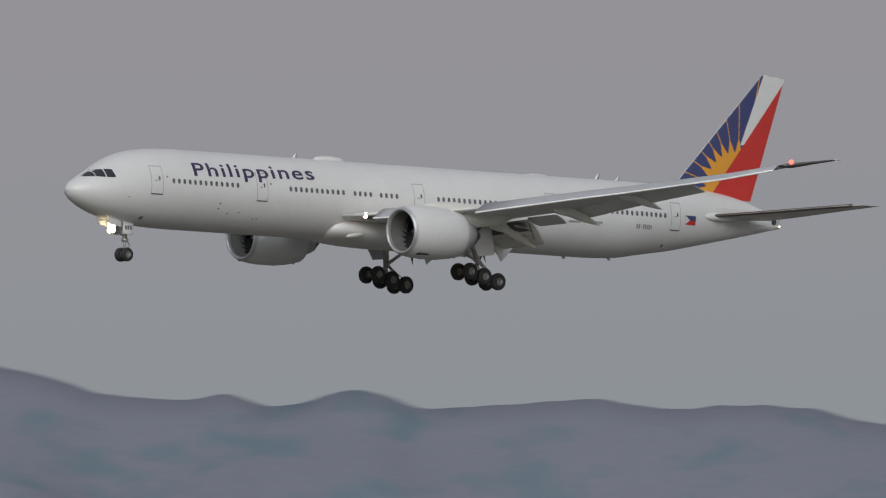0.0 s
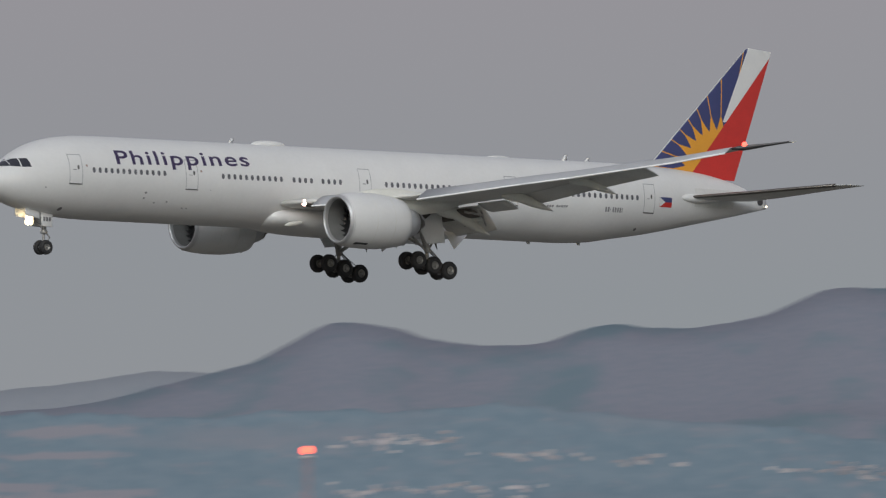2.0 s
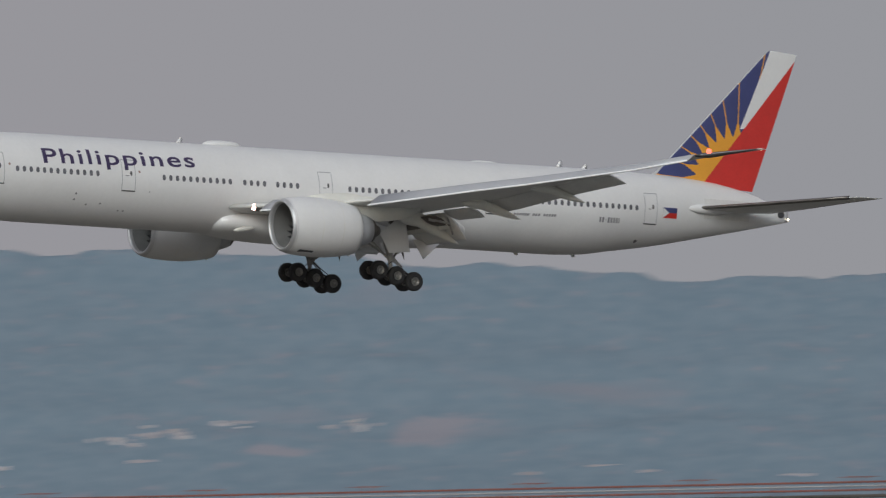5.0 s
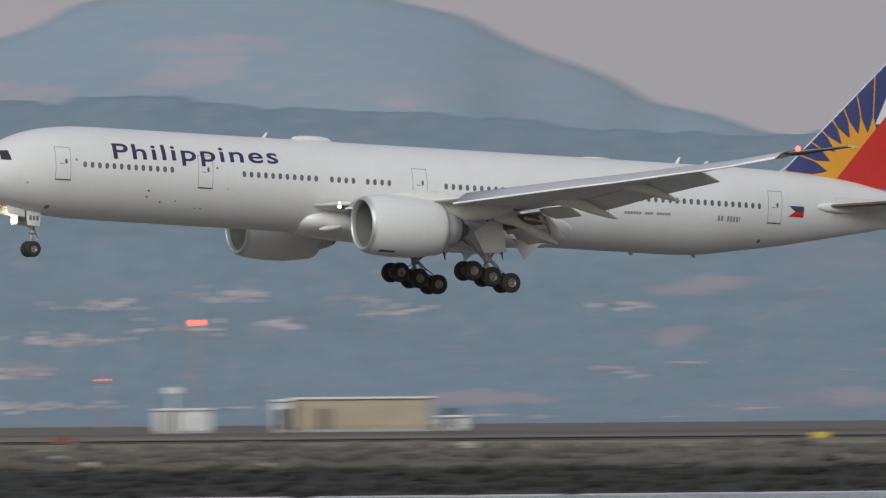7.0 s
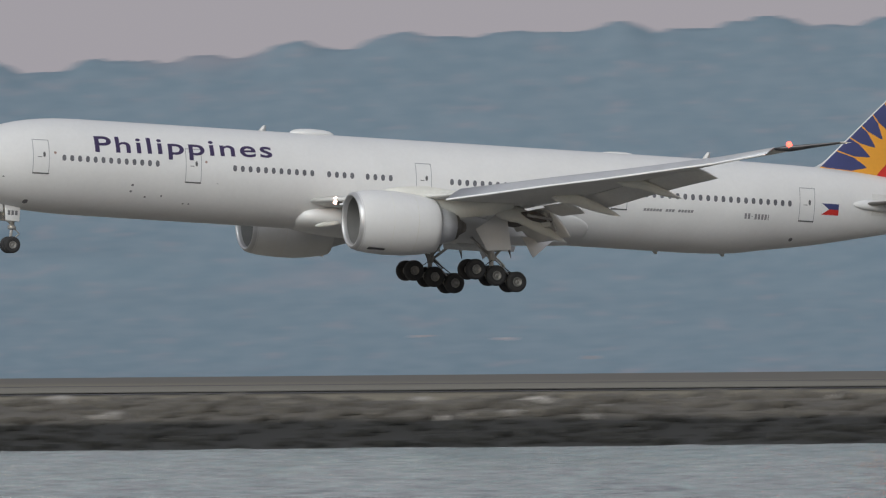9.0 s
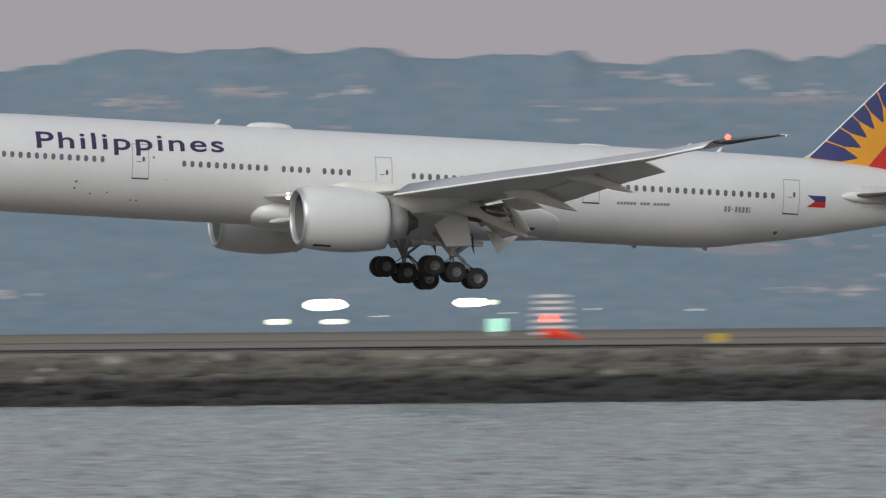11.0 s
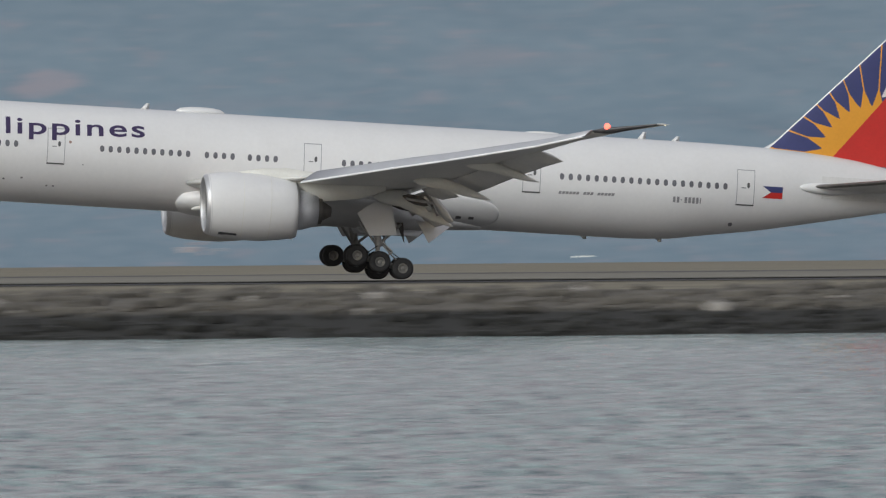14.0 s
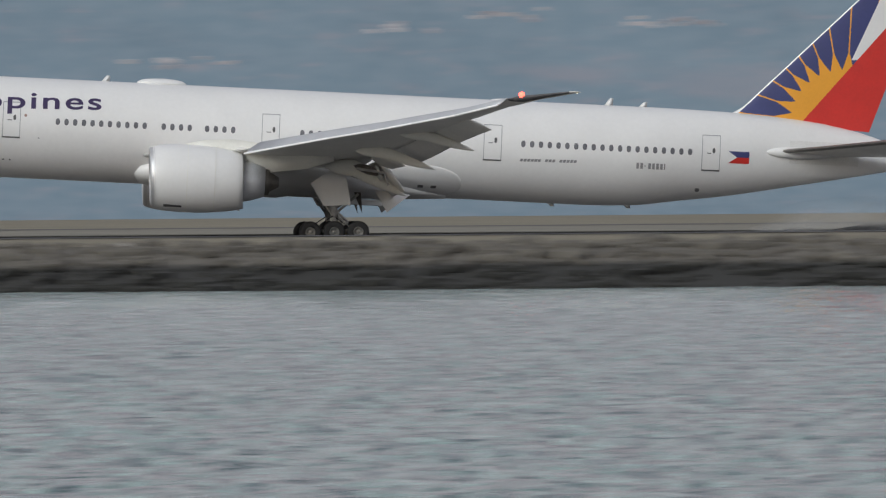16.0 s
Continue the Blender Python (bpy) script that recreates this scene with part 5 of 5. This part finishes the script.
def lattice(h, w0, w1, bays):
    """Four legs with crossed braces."""
    geos = []
    corner = lambda q, u: Vector((((q in (1, 2)) * 2 - 1) * (w0 + (w1 - w0) * u) / 2, ((q in (2, 3)) * 2 - 1) * (w0 + (w1 - w0) * u) / 2, h * u))
    for q in range(4):
        geos.append(tube(corner(q, 0), corner(q, 1), 0.07, 0.06, 6))
        for b in range(bays):
            u0, u1 = b / bays, (b + 1) / bays
            geos.append(tube(corner(q, u0), corner((q + 1) % 4, u1), 0.04, k=5))
            geos.append(tube(corner((q + 1) % 4, u0), corner(q, u1), 0.04, k=5))
            geos.append(tube(corner(q, u1), corner((q + 1) % 4, u1), 0.04, k=5))
    return geos


def shed(az0, az1, d, h, wall, label, deep=7.0, bays=0):
    w = 2 * d * math.tan(radians(abs(az1 - az0)) / 2)
    s = thing("airfield_shed", (az0 + az1) / 2, d, label, "shed")
    part("wall", box(-w / 2, w / 2, 0, deep, 0, h), wall, s, smooth=False)
    part("roof", box(-w / 2 - 0.2, w / 2 + 0.2, -0.2, deep + 0.2, h + 0.004, h + 0.28), OFFWHITE, s, "pale flat roof with a thin edge", smooth=False)
    part("plinth", box(-w / 2 - 0.05, w / 2 + 0.05, -0.06, -0.004, 0, 0.25), CONC, s, smooth=False)
    part("door", box(-w * 0.30, -w * 0.30 + 1.1, -0.05, -0.004, 0.28, 2.3), DARK, s, "dark metal door", smooth=False)
    for i in range(bays):
        x = -w / 2 + w * (i + 0.5) / bays
        part("pilaster", box(x - 0.12, x + 0.12, -0.09, -0.004, 0.26, h - 0.05), wall, s, smooth=False)
    return s


tan_shed = shed(23.042, 23.414, 2140, 3.2, TAN, "long tan airfield shed with a pale flat roof", 9.0, 6)
shed(22.997, 23.039, 2138, 3.0, OFFWHITE, "small white shed beside a long tan one", 6.0)
shed(22.681, 22.828, 2120, 2.2, OFFWHITE, "low white hut with a dark door", 5.0, 3)
shed(23.436, 23.507, 2200, 1.3, OFFWHITE, "low pale box building", 4.0)

hut_mast = thing("antenna_mast", 22.729, 2110, "short white antenna mast on the airfield", "mast")
part("pole", tube((0, 0, 0), (0, 0, 4.6), 0.25, 0.2), OFFWHITE, hut_mast)
part("cabinet", box(-0.8, 0.8, -0.4, 0.4, 3.9, 4.5), OFFWHITE, hut_mast, smooth=False)


MASTRED = material("faded_red_steel", (0.42, 0.24, 0.24), 0.7, vary=0.2, scale=0.5)


def beacon_mast(az, d, el, label, w=0.9, wide=0.7):
    h = H_EYE + d * math.tan(radians(el)) - ground_z(d)
    m = thing("beacon_mast", az, d, label, "mast", group="obstruction beacons")
    part("mast", join(*lattice(h - 0.8, w, w * 0.7, max(3, int(h / 2.2)))), MASTRED, m, "slim lattice of faded red steel")
    part("platform", tube((0, 0, h - 1.0), (0, 0, h - 0.7), w * 0.8, w * 0.8, 12), OFFWHITE, m)
    part("lamp", blob(wide * 0.5, (0, 0, h)), REDLAMP, m, "glowing red lamp")
    return m


beacon_mast(22.794, 2600, 0.261, "slim pale red lattice mast with a glowing red beacon", 0.7, 0.75)
beacon_mast(33.749, 2600, 0.619, "tall red lattice mast with a glowing red beacon", 0.8, 1.0)
beacon_mast(22.543, 2650, 0.111, "low mast with a small red beacon", 0.2, 0.3)


def radar_tower():
    d = 2000
    h = H_EYE + d * math.tan(radians(0.508)) - ground_z(d)
    m = thing("lattice_tower", 10.324, d, "red and white steel lattice tower with a red beacon", "tower")
    part("frame", join(*lattice(h, 3.0, 2.3, 9)), OFFWHITE, m, "white steel lattice")
    n = 4
    for i in range(n):
        z0, z1 = h * (2 * i + 1) / (2 * n), h * (2 * i + 2) / (2 * n)
        part("red_band", join(*[box(-1.3, 1.3, -1.32 + 0.9 * k, -1.25 + 0.9 * k, z0 + 0.4 * j, z0 + 0.4 * j + 0.14) for k in range(3) for j in range(int((z1 - z0) / 0.4))]), SIGNRED, m, "red painted band of slats", smooth=False)
    part("platform", box(-1.6, 1.6, -1.6, 1.6, h, h + 0.2), GALV, m, smooth=False)
    part("lamp", box(-1.1, 0.4, -1.2, -0.9, h + 0.3, h + 0.62), REDLAMP, m, "glowing red lamp bar", smooth=False)


radar_tower()


def marker_hut():
    d = 1255
    a0, a1 = 9.977, 10.244
    w, h = 2 * d * math.tan(radians(abs(a1 - a0)) / 2), 1.95
    m = thing("marker_hut", (a0 + a1) / 2, d, "red and white chequered equipment hut beside the runway", "hut")
    part("wall", box(-w / 2, w / 2, 0, 3.0, 0, h), OFFWHITE, m, smooth=False)
    part("roof", box(-w / 2 - 0.12, w / 2 + 0.12, -0.12, 3.1, h + 0.004, h + 0.16), SIGNRED, m, "red flat roof", smooth=False)
    cols, rows = 5, 2
    for i in range(cols):
        for j in range(rows):
            x0 = -w / 2 + 1.3 + (w - 1.3) * i / cols
            red = (i + j) % 2 == 0
            part("panel", box(x0 + 0.02, x0 + (w - 1.3) / cols - 0.02, -0.05, -0.004, h * j / rows + 0.02, h * (j + 1) / rows - 0.02), SIGNRED if red else OFFWHITE, m, "red painted square" if red else "white painted square", smooth=False)
    part("door", box(-w / 2 + 0.2, -w / 2 + 1.1, -0.05, -0.004, 0.05, h - 0.1), OFFWHITE, m, smooth=False)


marker_hut()


def flood(az, d, el, r, mat, label, wide=1.0):
    h = H_EYE + d * math.tan(radians(el)) - ground_z(d)
    m = thing("floodlight", az, d, label, "lamp", group="airfield floodlights")
    part("pole", tube((0, 0, 0), (0, 0, h), 0.12, 0.09, 8), GALV, m)
    part("head", box(-r * wide - 0.15, r * wide + 0.15, 0.05, 0.5, h - r * 0.5, h + r * 0.5), GALV, m, smooth=False)
    part("lens", loft([[(r * wide * math.cos(t * math.pi / 10) * k, -0.02 - q, h + r * 0.62 * math.sin(t * math.pi / 10) * k) for t in range(20)] for q, k in ((0, 1), (0.12, 0.9), (0.2, 0.4))]), mat, m, "glowing lamp face")


# these two lenses are oversized: the lamps' glare is built into their shape
flood(12.941, 2500, 0.058, 1.05, FLOOD, "very bright white floodlight on a pole", 1.6)
flood(13.327, 2500, 0.061, 0.8, FLOOD, "very bright white floodlight on a pole", 1.4)
flood(13.372, 2500, 0.061, 0.5, DIMFLOOD, "dim yellow floodlight on a pole")
flood(12.814, 2480, 0.014, 0.55, DIMFLOOD, "dim warm floodlight on a pole", 1.4)
flood(12.964, 2480, 0.013, 0.5, DIMFLOOD, "dim yellow floodlight on a pole", 1.8)
flood(7.935, 2500, 0.020, 0.5, DIMFLOOD, "dim greenish floodlight on a pole")
flood(8.100, 2500, 0.020, 0.5, DIMFLOOD, "dim greenish floodlight on a pole")

gp = thing("signal_panel", 13.396, 2300, "small glowing green panel on a stand", "panel")
part("stand", box(-0.5, 0.5, 0.05, 0.3, 0, 1.0), GALV, gp, smooth=False)
part("face", box(-0.6, 0.6, -0.1, 0.04, 0.5, 1.9), GREENLAMP, gp, "glowing green face", smooth=False)


def slatted_tower():
    d = 1900
    m = thing("slatted_tower", 13.542, d, "white slatted antenna array with a small red lamp", "antenna")
    part("post", tube((0, 0.4, 0), (0, 0.4, 4.1), 0.18), GALV, m)
    for i in range(7):
        part("slat", box(-1.7 + 0.06 * i, 1.7 - 0.06 * i, -0.1, 0.1, 0.35 + 0.55 * i, 0.62 + 0.55 * i), OFFWHITE, m, smooth=False)
    part("lamp", blob(0.28, (-0.2, -0.4, 1.75)), REDLAMP, m, "small red lamp")


slatted_tower()


def windsock():
    d = 1400
    m = thing("windsock", 13.557, d, "red windsock streaming from a low pole", "windsock")
    part("pole", tube((-0.9, 0, 0), (-0.9, 0, 1.1), 0.06), GALV, m)
    # weak red emission is added to the cloth itself; no lamp is inside
    part("sock", loft([[(-0.9 + 2.3 * u, r * math.cos(k * math.pi / 6), 0.85 - 0.75 * max(0, u - 0.35) ** 1.3 + r * math.sin(k * math.pi / 6)) for k in range(12)] for u, r in ((0, 0.30), (0.15, 0.33), (0.4, 0.29), (0.7, 0.2), (1.0, 0.11))]), material("windsock_cloth", (0.85, 0.06, 0.03), 0.7, vary=0.1, scale=2, glow=(1.0, 0.06, 0.02), power=0.25), m, "red cloth cone with a weak glow of its own")


windsock()


def board(name, az, d, w, h, mat, label, category, lift=0.15, z=None, group=""):
    m = thing(name, az, d, label, category, z, group)
    part("panel", box(-w / 2, w / 2, -0.08, 0.08, lift, lift + h), mat, m, smooth=False)
    for x in (-w * 0.35, w * 0.35):
        part("leg", tube((x, 0, -0.2), (x, 0, lift + 0.05), 0.05, k=8), GALV, m)
    return m


board("taxi_sign", 21.187, 1480, 0.9, 0.7, SIGNORANGE, "small orange runway marker board", "sign", group="runway marker boards")
board("taxi_sign", 22.074, 1480, 1.3, 0.75, OFFWHITE, "small white runway marker board", "sign", group="runway marker boards")
board("taxi_sign", 13.983, 1400, 0.9, 0.6, SIGNYELLOW, "small yellow runway marker board", "sign", group="runway marker boards")
board("taxi_sign", 24.447, 1330, 0.9, 0.35, SIGNYELLOW, "low yellow runway marker board", "sign", group="runway marker boards")
BOARDRED = material("dull_board_red", (0.22, 0.07, 0.055), 0.7, vary=0.2, scale=0.8)
board("taxi_sign", 22.437, 1330, 1.6, 0.35, BOARDRED, "low red runway marker board", "sign", group="runway marker boards")
board("taxi_sign", 26.440, 1400, 1.8, 0.3, SIGNRED, "low red and yellow runway marker board", "sign", group="runway marker boards")
sign = board("warning_sign", 3.515, 1172, 1.7, 1.05, OFFWHITE, "white warning sign with red marks on the bank", "sign", 0.1, 2.5)
part("bar", box(-0.3, 0.3, -0.1, -0.084, 0.62, 0.95), SIGNRED, sign, smooth=False)
part("bar", box(-0.7, 0.7, -0.1, -0.084, 0.18, 0.36), SIGNRED, sign, smooth=False)

kiosk = thing("equipment_box", 1.743, 1240, "dark green metal equipment box beside the runway", "box")
part("body", box(-0.62, 0.62, -0.4, 0.4, 0.1, 0.82), GREENB, kiosk, smooth=False)
part("lid", box(-0.68, 0.68, -0.46, 0.46, 0.824, 0.92), GREENB, kiosk, smooth=False)
part("plinth", box(-0.5, 0.5, -0.3, 0.3, -0.1, 0.096), CONC, kiosk, smooth=False)
for az_, w_ in ((2.081, 1.0), (2.204, 0.6)):
    board("taxi_sign", az_, 1290, w_, 1.1, TAN, "tan runway distance board", "sign", 0.1, group="runway marker boards")


def ground_lamp(az, d, mat, label, r=0.3):
    m = thing("ground_lamp", az, d, label, "lamp", group="airfield ground lamps")
    part("stem", tube((0, 0, 0), (0, 0, 0.5), 0.06, k=8), GALV, m)
    part("lens", blob(r, (0, 0, 0.5 + r * 0.8)), mat, m, "glowing lens")


ground_lamp(3.002, 1350, ORANGELAMP, "small glowing orange lamp on the grass", 0.17)
ground_lamp(0.873, 1500, REDLAMP, "small glowing red lamp on the grass", 0.10)
ground_lamp(0.898, 1500, REDLAMP, "small glowing red lamp on the grass", 0.10)
ground_lamp(27.503, 1500, DIMFLOOD, "small glowing yellow lamp on the grass", 0.30)
ground_lamp(27.774, 1500, ORANGELAMP, "small glowing orange lamp on the grass", 0.2)


PIERC = material("dark_brown_pier_concrete", (0.09, 0.08, 0.07), 0.9, vary=0.3, scale=1.0)
PIERRED = material("weathered_red_steel", (0.24, 0.085, 0.065), 0.7, vary=0.25, scale=0.4)


def light_pier():
    """Red trestle of the approach lights."""
    m = thing("approach_pier", 27.699, 1900, "long red trestle carrying approach lights", "pier")
    x0, x1 = -35.0, 95.0
    zr = lambda x: 0.95 + 0.012 * (x + 42.0)
    for k, dz in enumerate((0.0, 0.35, 0.7)):
        part("rail", loft([[(x, 0.1 * c, zr(x) + dz + 0.09 * s) for c, s in ((-1, -1), (1, -1), (1, 1), (-1, 1))] for x in (x0, -15, 15, 45, 70, x1)]), PIERRED if k != 1 else GALV, m)
    # beam added as a dark band below the rails
    part("deck", loft([[(x, 0.3 + 0.5 * c, zr(x) - 0.55 + 0.16 * d) for c, d in ((-1, -1), (1, -1), (1, 1), (-1, 1))] for x in (x0, 30, x1)]), PIERC, m, "dark deck beam")
    for i in range(28):
        x = x0 + (x1 - x0) * i / 27
        part("post", tube((x, 0, -0.3), (x, 0, zr(x) + 0.8), 0.10, k=6), PIERRED, m)
    for i in range(9):
        x = x0 + (x1 - x0) * (i + 0.5) / 9
        part("bar_post", tube((x, 0, zr(x) + 0.7), (x, 0, zr(x) + 1.12), 0.06, k=6), PIERRED, m)
        part("light_bar", box(x - 1.5, x + 1.5, -0.1, 0.1, zr(x) + 1.1, zr(x) + 1.2), PIERRED, m, smooth=False)


light_pier()


def dome(az, d, r, label, z=None):
    m = thing("white_dome", az, d, label, "dome", z)
    part("shell", loft([[(r * math.cos(t) * math.cos(k * math.pi / 10), r * math.cos(t) * math.sin(k * math.pi / 10), r * 0.85 * math.sin(t)) for k in range(20)] for t in (0, 0.3, 0.6, 0.9, 1.2, 1.5)]), OFFWHITE, m)
    part("ring", tube((0, 0, -0.4), (0, 0, 0.05), r * 1.05, r * 1.05, 20), CONC, m)


dome(27.699, 1600, 0.75, "small white equipment dome on the grass")
dome(0.550, 1900, 1.6, "pale rounded mound beyond the runway")
dome(25.583, 3050, 0.9, "small white tank far off", None)




def outfall():
    m = thing("concrete_outfall", 2.810, 1155, "pale concrete outfall slab set in the rubble bank", "outfall", 0.0)
    part("slab", box(-3.6, 3.6, 0, 5.5, 2.30, 2.85), OFFWHITE, m, "pale concrete slab", smooth=False)
    part("pier", box(-1.9, -0.9, 0.2, 4, 0.2, 2.29), PIERC, m, smooth=False)
    # solid near-black box puts the shade under the slab into colour
    part("shade_block", box(-0.8, 3.5, 0.6, 4, 0.3, 2.28), DARK, m, "dark block painted for the shade under the slab", smooth=False)
    part("pier", box(1.4, 2.4, 0.2, 4, 0.2, 2.29), PIERC, m, smooth=False)
    part("pipe", tube((-2.9, -0.4, 1.7), (2.6, -0.4, 1.65), 0.22), HOT, m, "rusty pipe")


outfall()


def far_rows():
    """Long pale sheds at the foot of the hills."""
    for az, d, w, n in ((25.450, 3060, 9.5, 3), (25.730, 3060, 9.0, 3), (27.041, 3080, 8.0, 2), (10.925, 3000, 12.0, 1), (10.945, 3000, 12.0, 1)):
        m = thing("far_warehouse", az, d, "long pale warehouse roofs at the foot of the hills", "warehouse", group="far warehouses")
        for i in range(n):
            part("roof", box(-w / 2 + i * 0.4, w / 2 - i * 0.4, i * 6, i * 6 + 5, 1.5 + 1.15 * i, 1.9 + 1.15 * i), HOUSE, m, smooth=False)
            part("wall", box(-w / 2 + i * 0.4, w / 2 - i * 0.4, i * 6 + 0.2, i * 6 + 4.8, -0.5, 1.496 + 1.15 * i), GALV, m, smooth=False)


far_rows()


# ---- the rubble of the bank ----
def stone_mesh(seed):
    rng = random.Random(seed)
    bm = bmesh.new()
    bmesh.ops.create_icosphere(bm, subdivisions=1, radius=0.5)
    for v in bm.verts:
        v.co *= rng.uniform(0.75, 1.15)
        v.co.z *= 0.7
    me = bpy.data.meshes.new("stone")
    bm.to_mesh(me)
    bm.free()
    me.materials.append(BANK_STONE)
    return me


def stone_material():
    m = bank_material()
    m.name = "rubble_stone"
    return m


def bank_z(y):
    return float(np.interp(y - SHORE, (-1.5, 2, 5, 8, 11, 20), (-0.4, 0.3, 1.2, 2.0, 2.45, 2.5)))


BANK_STONE = stone_material()
PALE_STONE = material("pale_stone", (0.34, 0.32, 0.29), 0.9, vary=0.25, scale=1.0)
shapes = [stone_mesh(i) for i in range(8)]


def rubble():
    rng = random.Random(21)
    base = bpy.data.objects["embankment"]
    tmpl = []
    for me in shapes:
        tmpl.append((np.array([v.co[:] for v in me.vertices]), [tuple(p.vertices) for p in me.polygons]))
    V, F, S, o = [], [], [], 0
    n = 0
    for i in range(9500):
        x, y = rng.uniform(-60, 700), SHORE + rng.uniform(-0.8, 11.5)
        size = rng.choice((0.5, 0.6, 0.8, 1.0, 1.3)) * rng.uniform(0.8, 1.2)
        pale = rng.random() < 0.03 and y > SHORE + 5
        sx = size * rng.uniform(0.9, 1.9)
        turn = rng.uniform(0, 6.28)
        z = bank_z(y) + 0.08 * size
        if -20 < x < 2 and n < 300:
            ob = new("stone", shapes[i % 8])
            ob.parent = base
            ob.matrix_local = Matrix.LocRotScale((x, y, z), Euler((0, 0, turn)), (sx, size, size))
            n += 1
            continue
        v, f = tmpl[i % 8]
        c, s = math.cos(turn), math.sin(turn)
        p = v * (sx, size, size)
        V.append(np.stack([p[:, 0] * c - p[:, 1] * s + x, p[:, 0] * s + p[:, 1] * c + y, p[:, 2] + z], 1))
        F += [tuple(k + o for k in q) for q in f]
        S += [1 if pale else 0] * len(f)
        o += len(v)
    tagged(new("rubble", mesh_from("rubble", np.concatenate(V), F, [BANK_STONE, PALE_STONE], False, S)), "grey brown rubble stones of the shore bank", "stones", kind="stuff")


rubble()


TOUCH_X = float(np.interp(14.6, [q[0] for q in FLIGHT], [q[1] for q in FLIGHT]))


# ---- tyre smoke at the touchdown ----
def smoke_material():
    m = bpy.data.materials.new("thin_tyre_smoke")
    m.use_nodes = True
    n, l = m.node_tree.nodes, m.node_tree.links
    n.clear()
    out, mix = n.new("ShaderNodeOutputMaterial"), n.new("ShaderNodeMixShader")
    clear, haze = n.new("ShaderNodeBsdfTransparent"), n.new("ShaderNodeBsdfDiffuse")
    haze.inputs["Color"].default_value = (0.75, 0.76, 0.78, 1)
    nz = mapped_noise(m, (0.25, 0.25, 0.7), 4)
    mr = n.new("ShaderNodeMapRange")
    mr.inputs["From Min"].default_value, mr.inputs["From Max"].default_value = 0.36, 0.72
    mr.inputs["To Max"].default_value = 0.085
    l.new(nz.outputs["Fac"], mr.inputs["Value"])
    l.new(mr.outputs[0], mix.inputs[0])
    l.new(clear.outputs[0], mix.inputs[1])
    l.new(haze.outputs[0], mix.inputs[2])
    l.new(mix.outputs[0], out.inputs["Surface"])
    return m


SMOKE = smoke_material()
puffs = []


def smoke():
    rng = random.Random(3)
    for i in range(9):
        bm = bmesh.new()
        for shell in (1.0, 0.88, 0.76, 0.64, 0.5, 0.36):
            new_verts = bmesh.ops.create_icosphere(bm, subdivisions=3, radius=shell)["verts"]
            for v in new_verts:
                v.co *= 1 + 0.35 * noise.noise(v.co * 1.9 + Vector((i * 3.1, shell * 2, 0)))
                v.co = Vector((v.co.x * (4.5 + 0.8 * i), v.co.y * 2.0, v.co.z * (1.0 + 0.22 * i)))
        me = bpy.data.meshes.new("smoke_puff")
        bm.to_mesh(me)
        bm.free()
        me.materials.append(SMOKE)
        me.polygons.foreach_set("use_smooth", [True] * len(me.polygons))
        ob = tagged(new("smoke_puff", me), "thin white puff of tyre smoke over the runway", "smoke", "touchdown smoke")
        ob.visible_shadow = False
        puffs.append((ob, i, rng.uniform(-3, 3)))


smoke()


# ---- motion ----
def motions():
    walk(airliner, [(t, pose(x, TRACK_Y, z, 0, p, CRAB)) for t, x, z, p in FLIGHT])
    for b, s in bogies:
        at = air(BOGIE_A, s, BOGIE_Z)
        walk(b, [(t, pose(*at, 0, tilt, 0)) for t, tilt in ((0, 13), (8, 13), (14.3, 12.5), (14.6, 9), (14.9, -1.5), (15.2, -3.5), (16, -3.3))])

    # the smoke wells up from the tarmac where the wheels have passed, drifts and spreads
    for ob, i, dy in puffs:
        x, t0 = TOUCH_X - 9.0 * i + 4.0, 14.55 + 0.16 * i
        walk(ob, [(0, pose(x, TRACK_Y + dy, RWY_Z - 3.5)), (t0, pose(x, TRACK_Y + dy, RWY_Z - 3.4)), (t0 + 0.5, pose(x - 1.0, TRACK_Y + dy, RWY_Z + 0.8)), (16.9, pose(x - 2.5, TRACK_Y + dy, RWY_Z + 1.3 + 0.1 * i))])


motions()
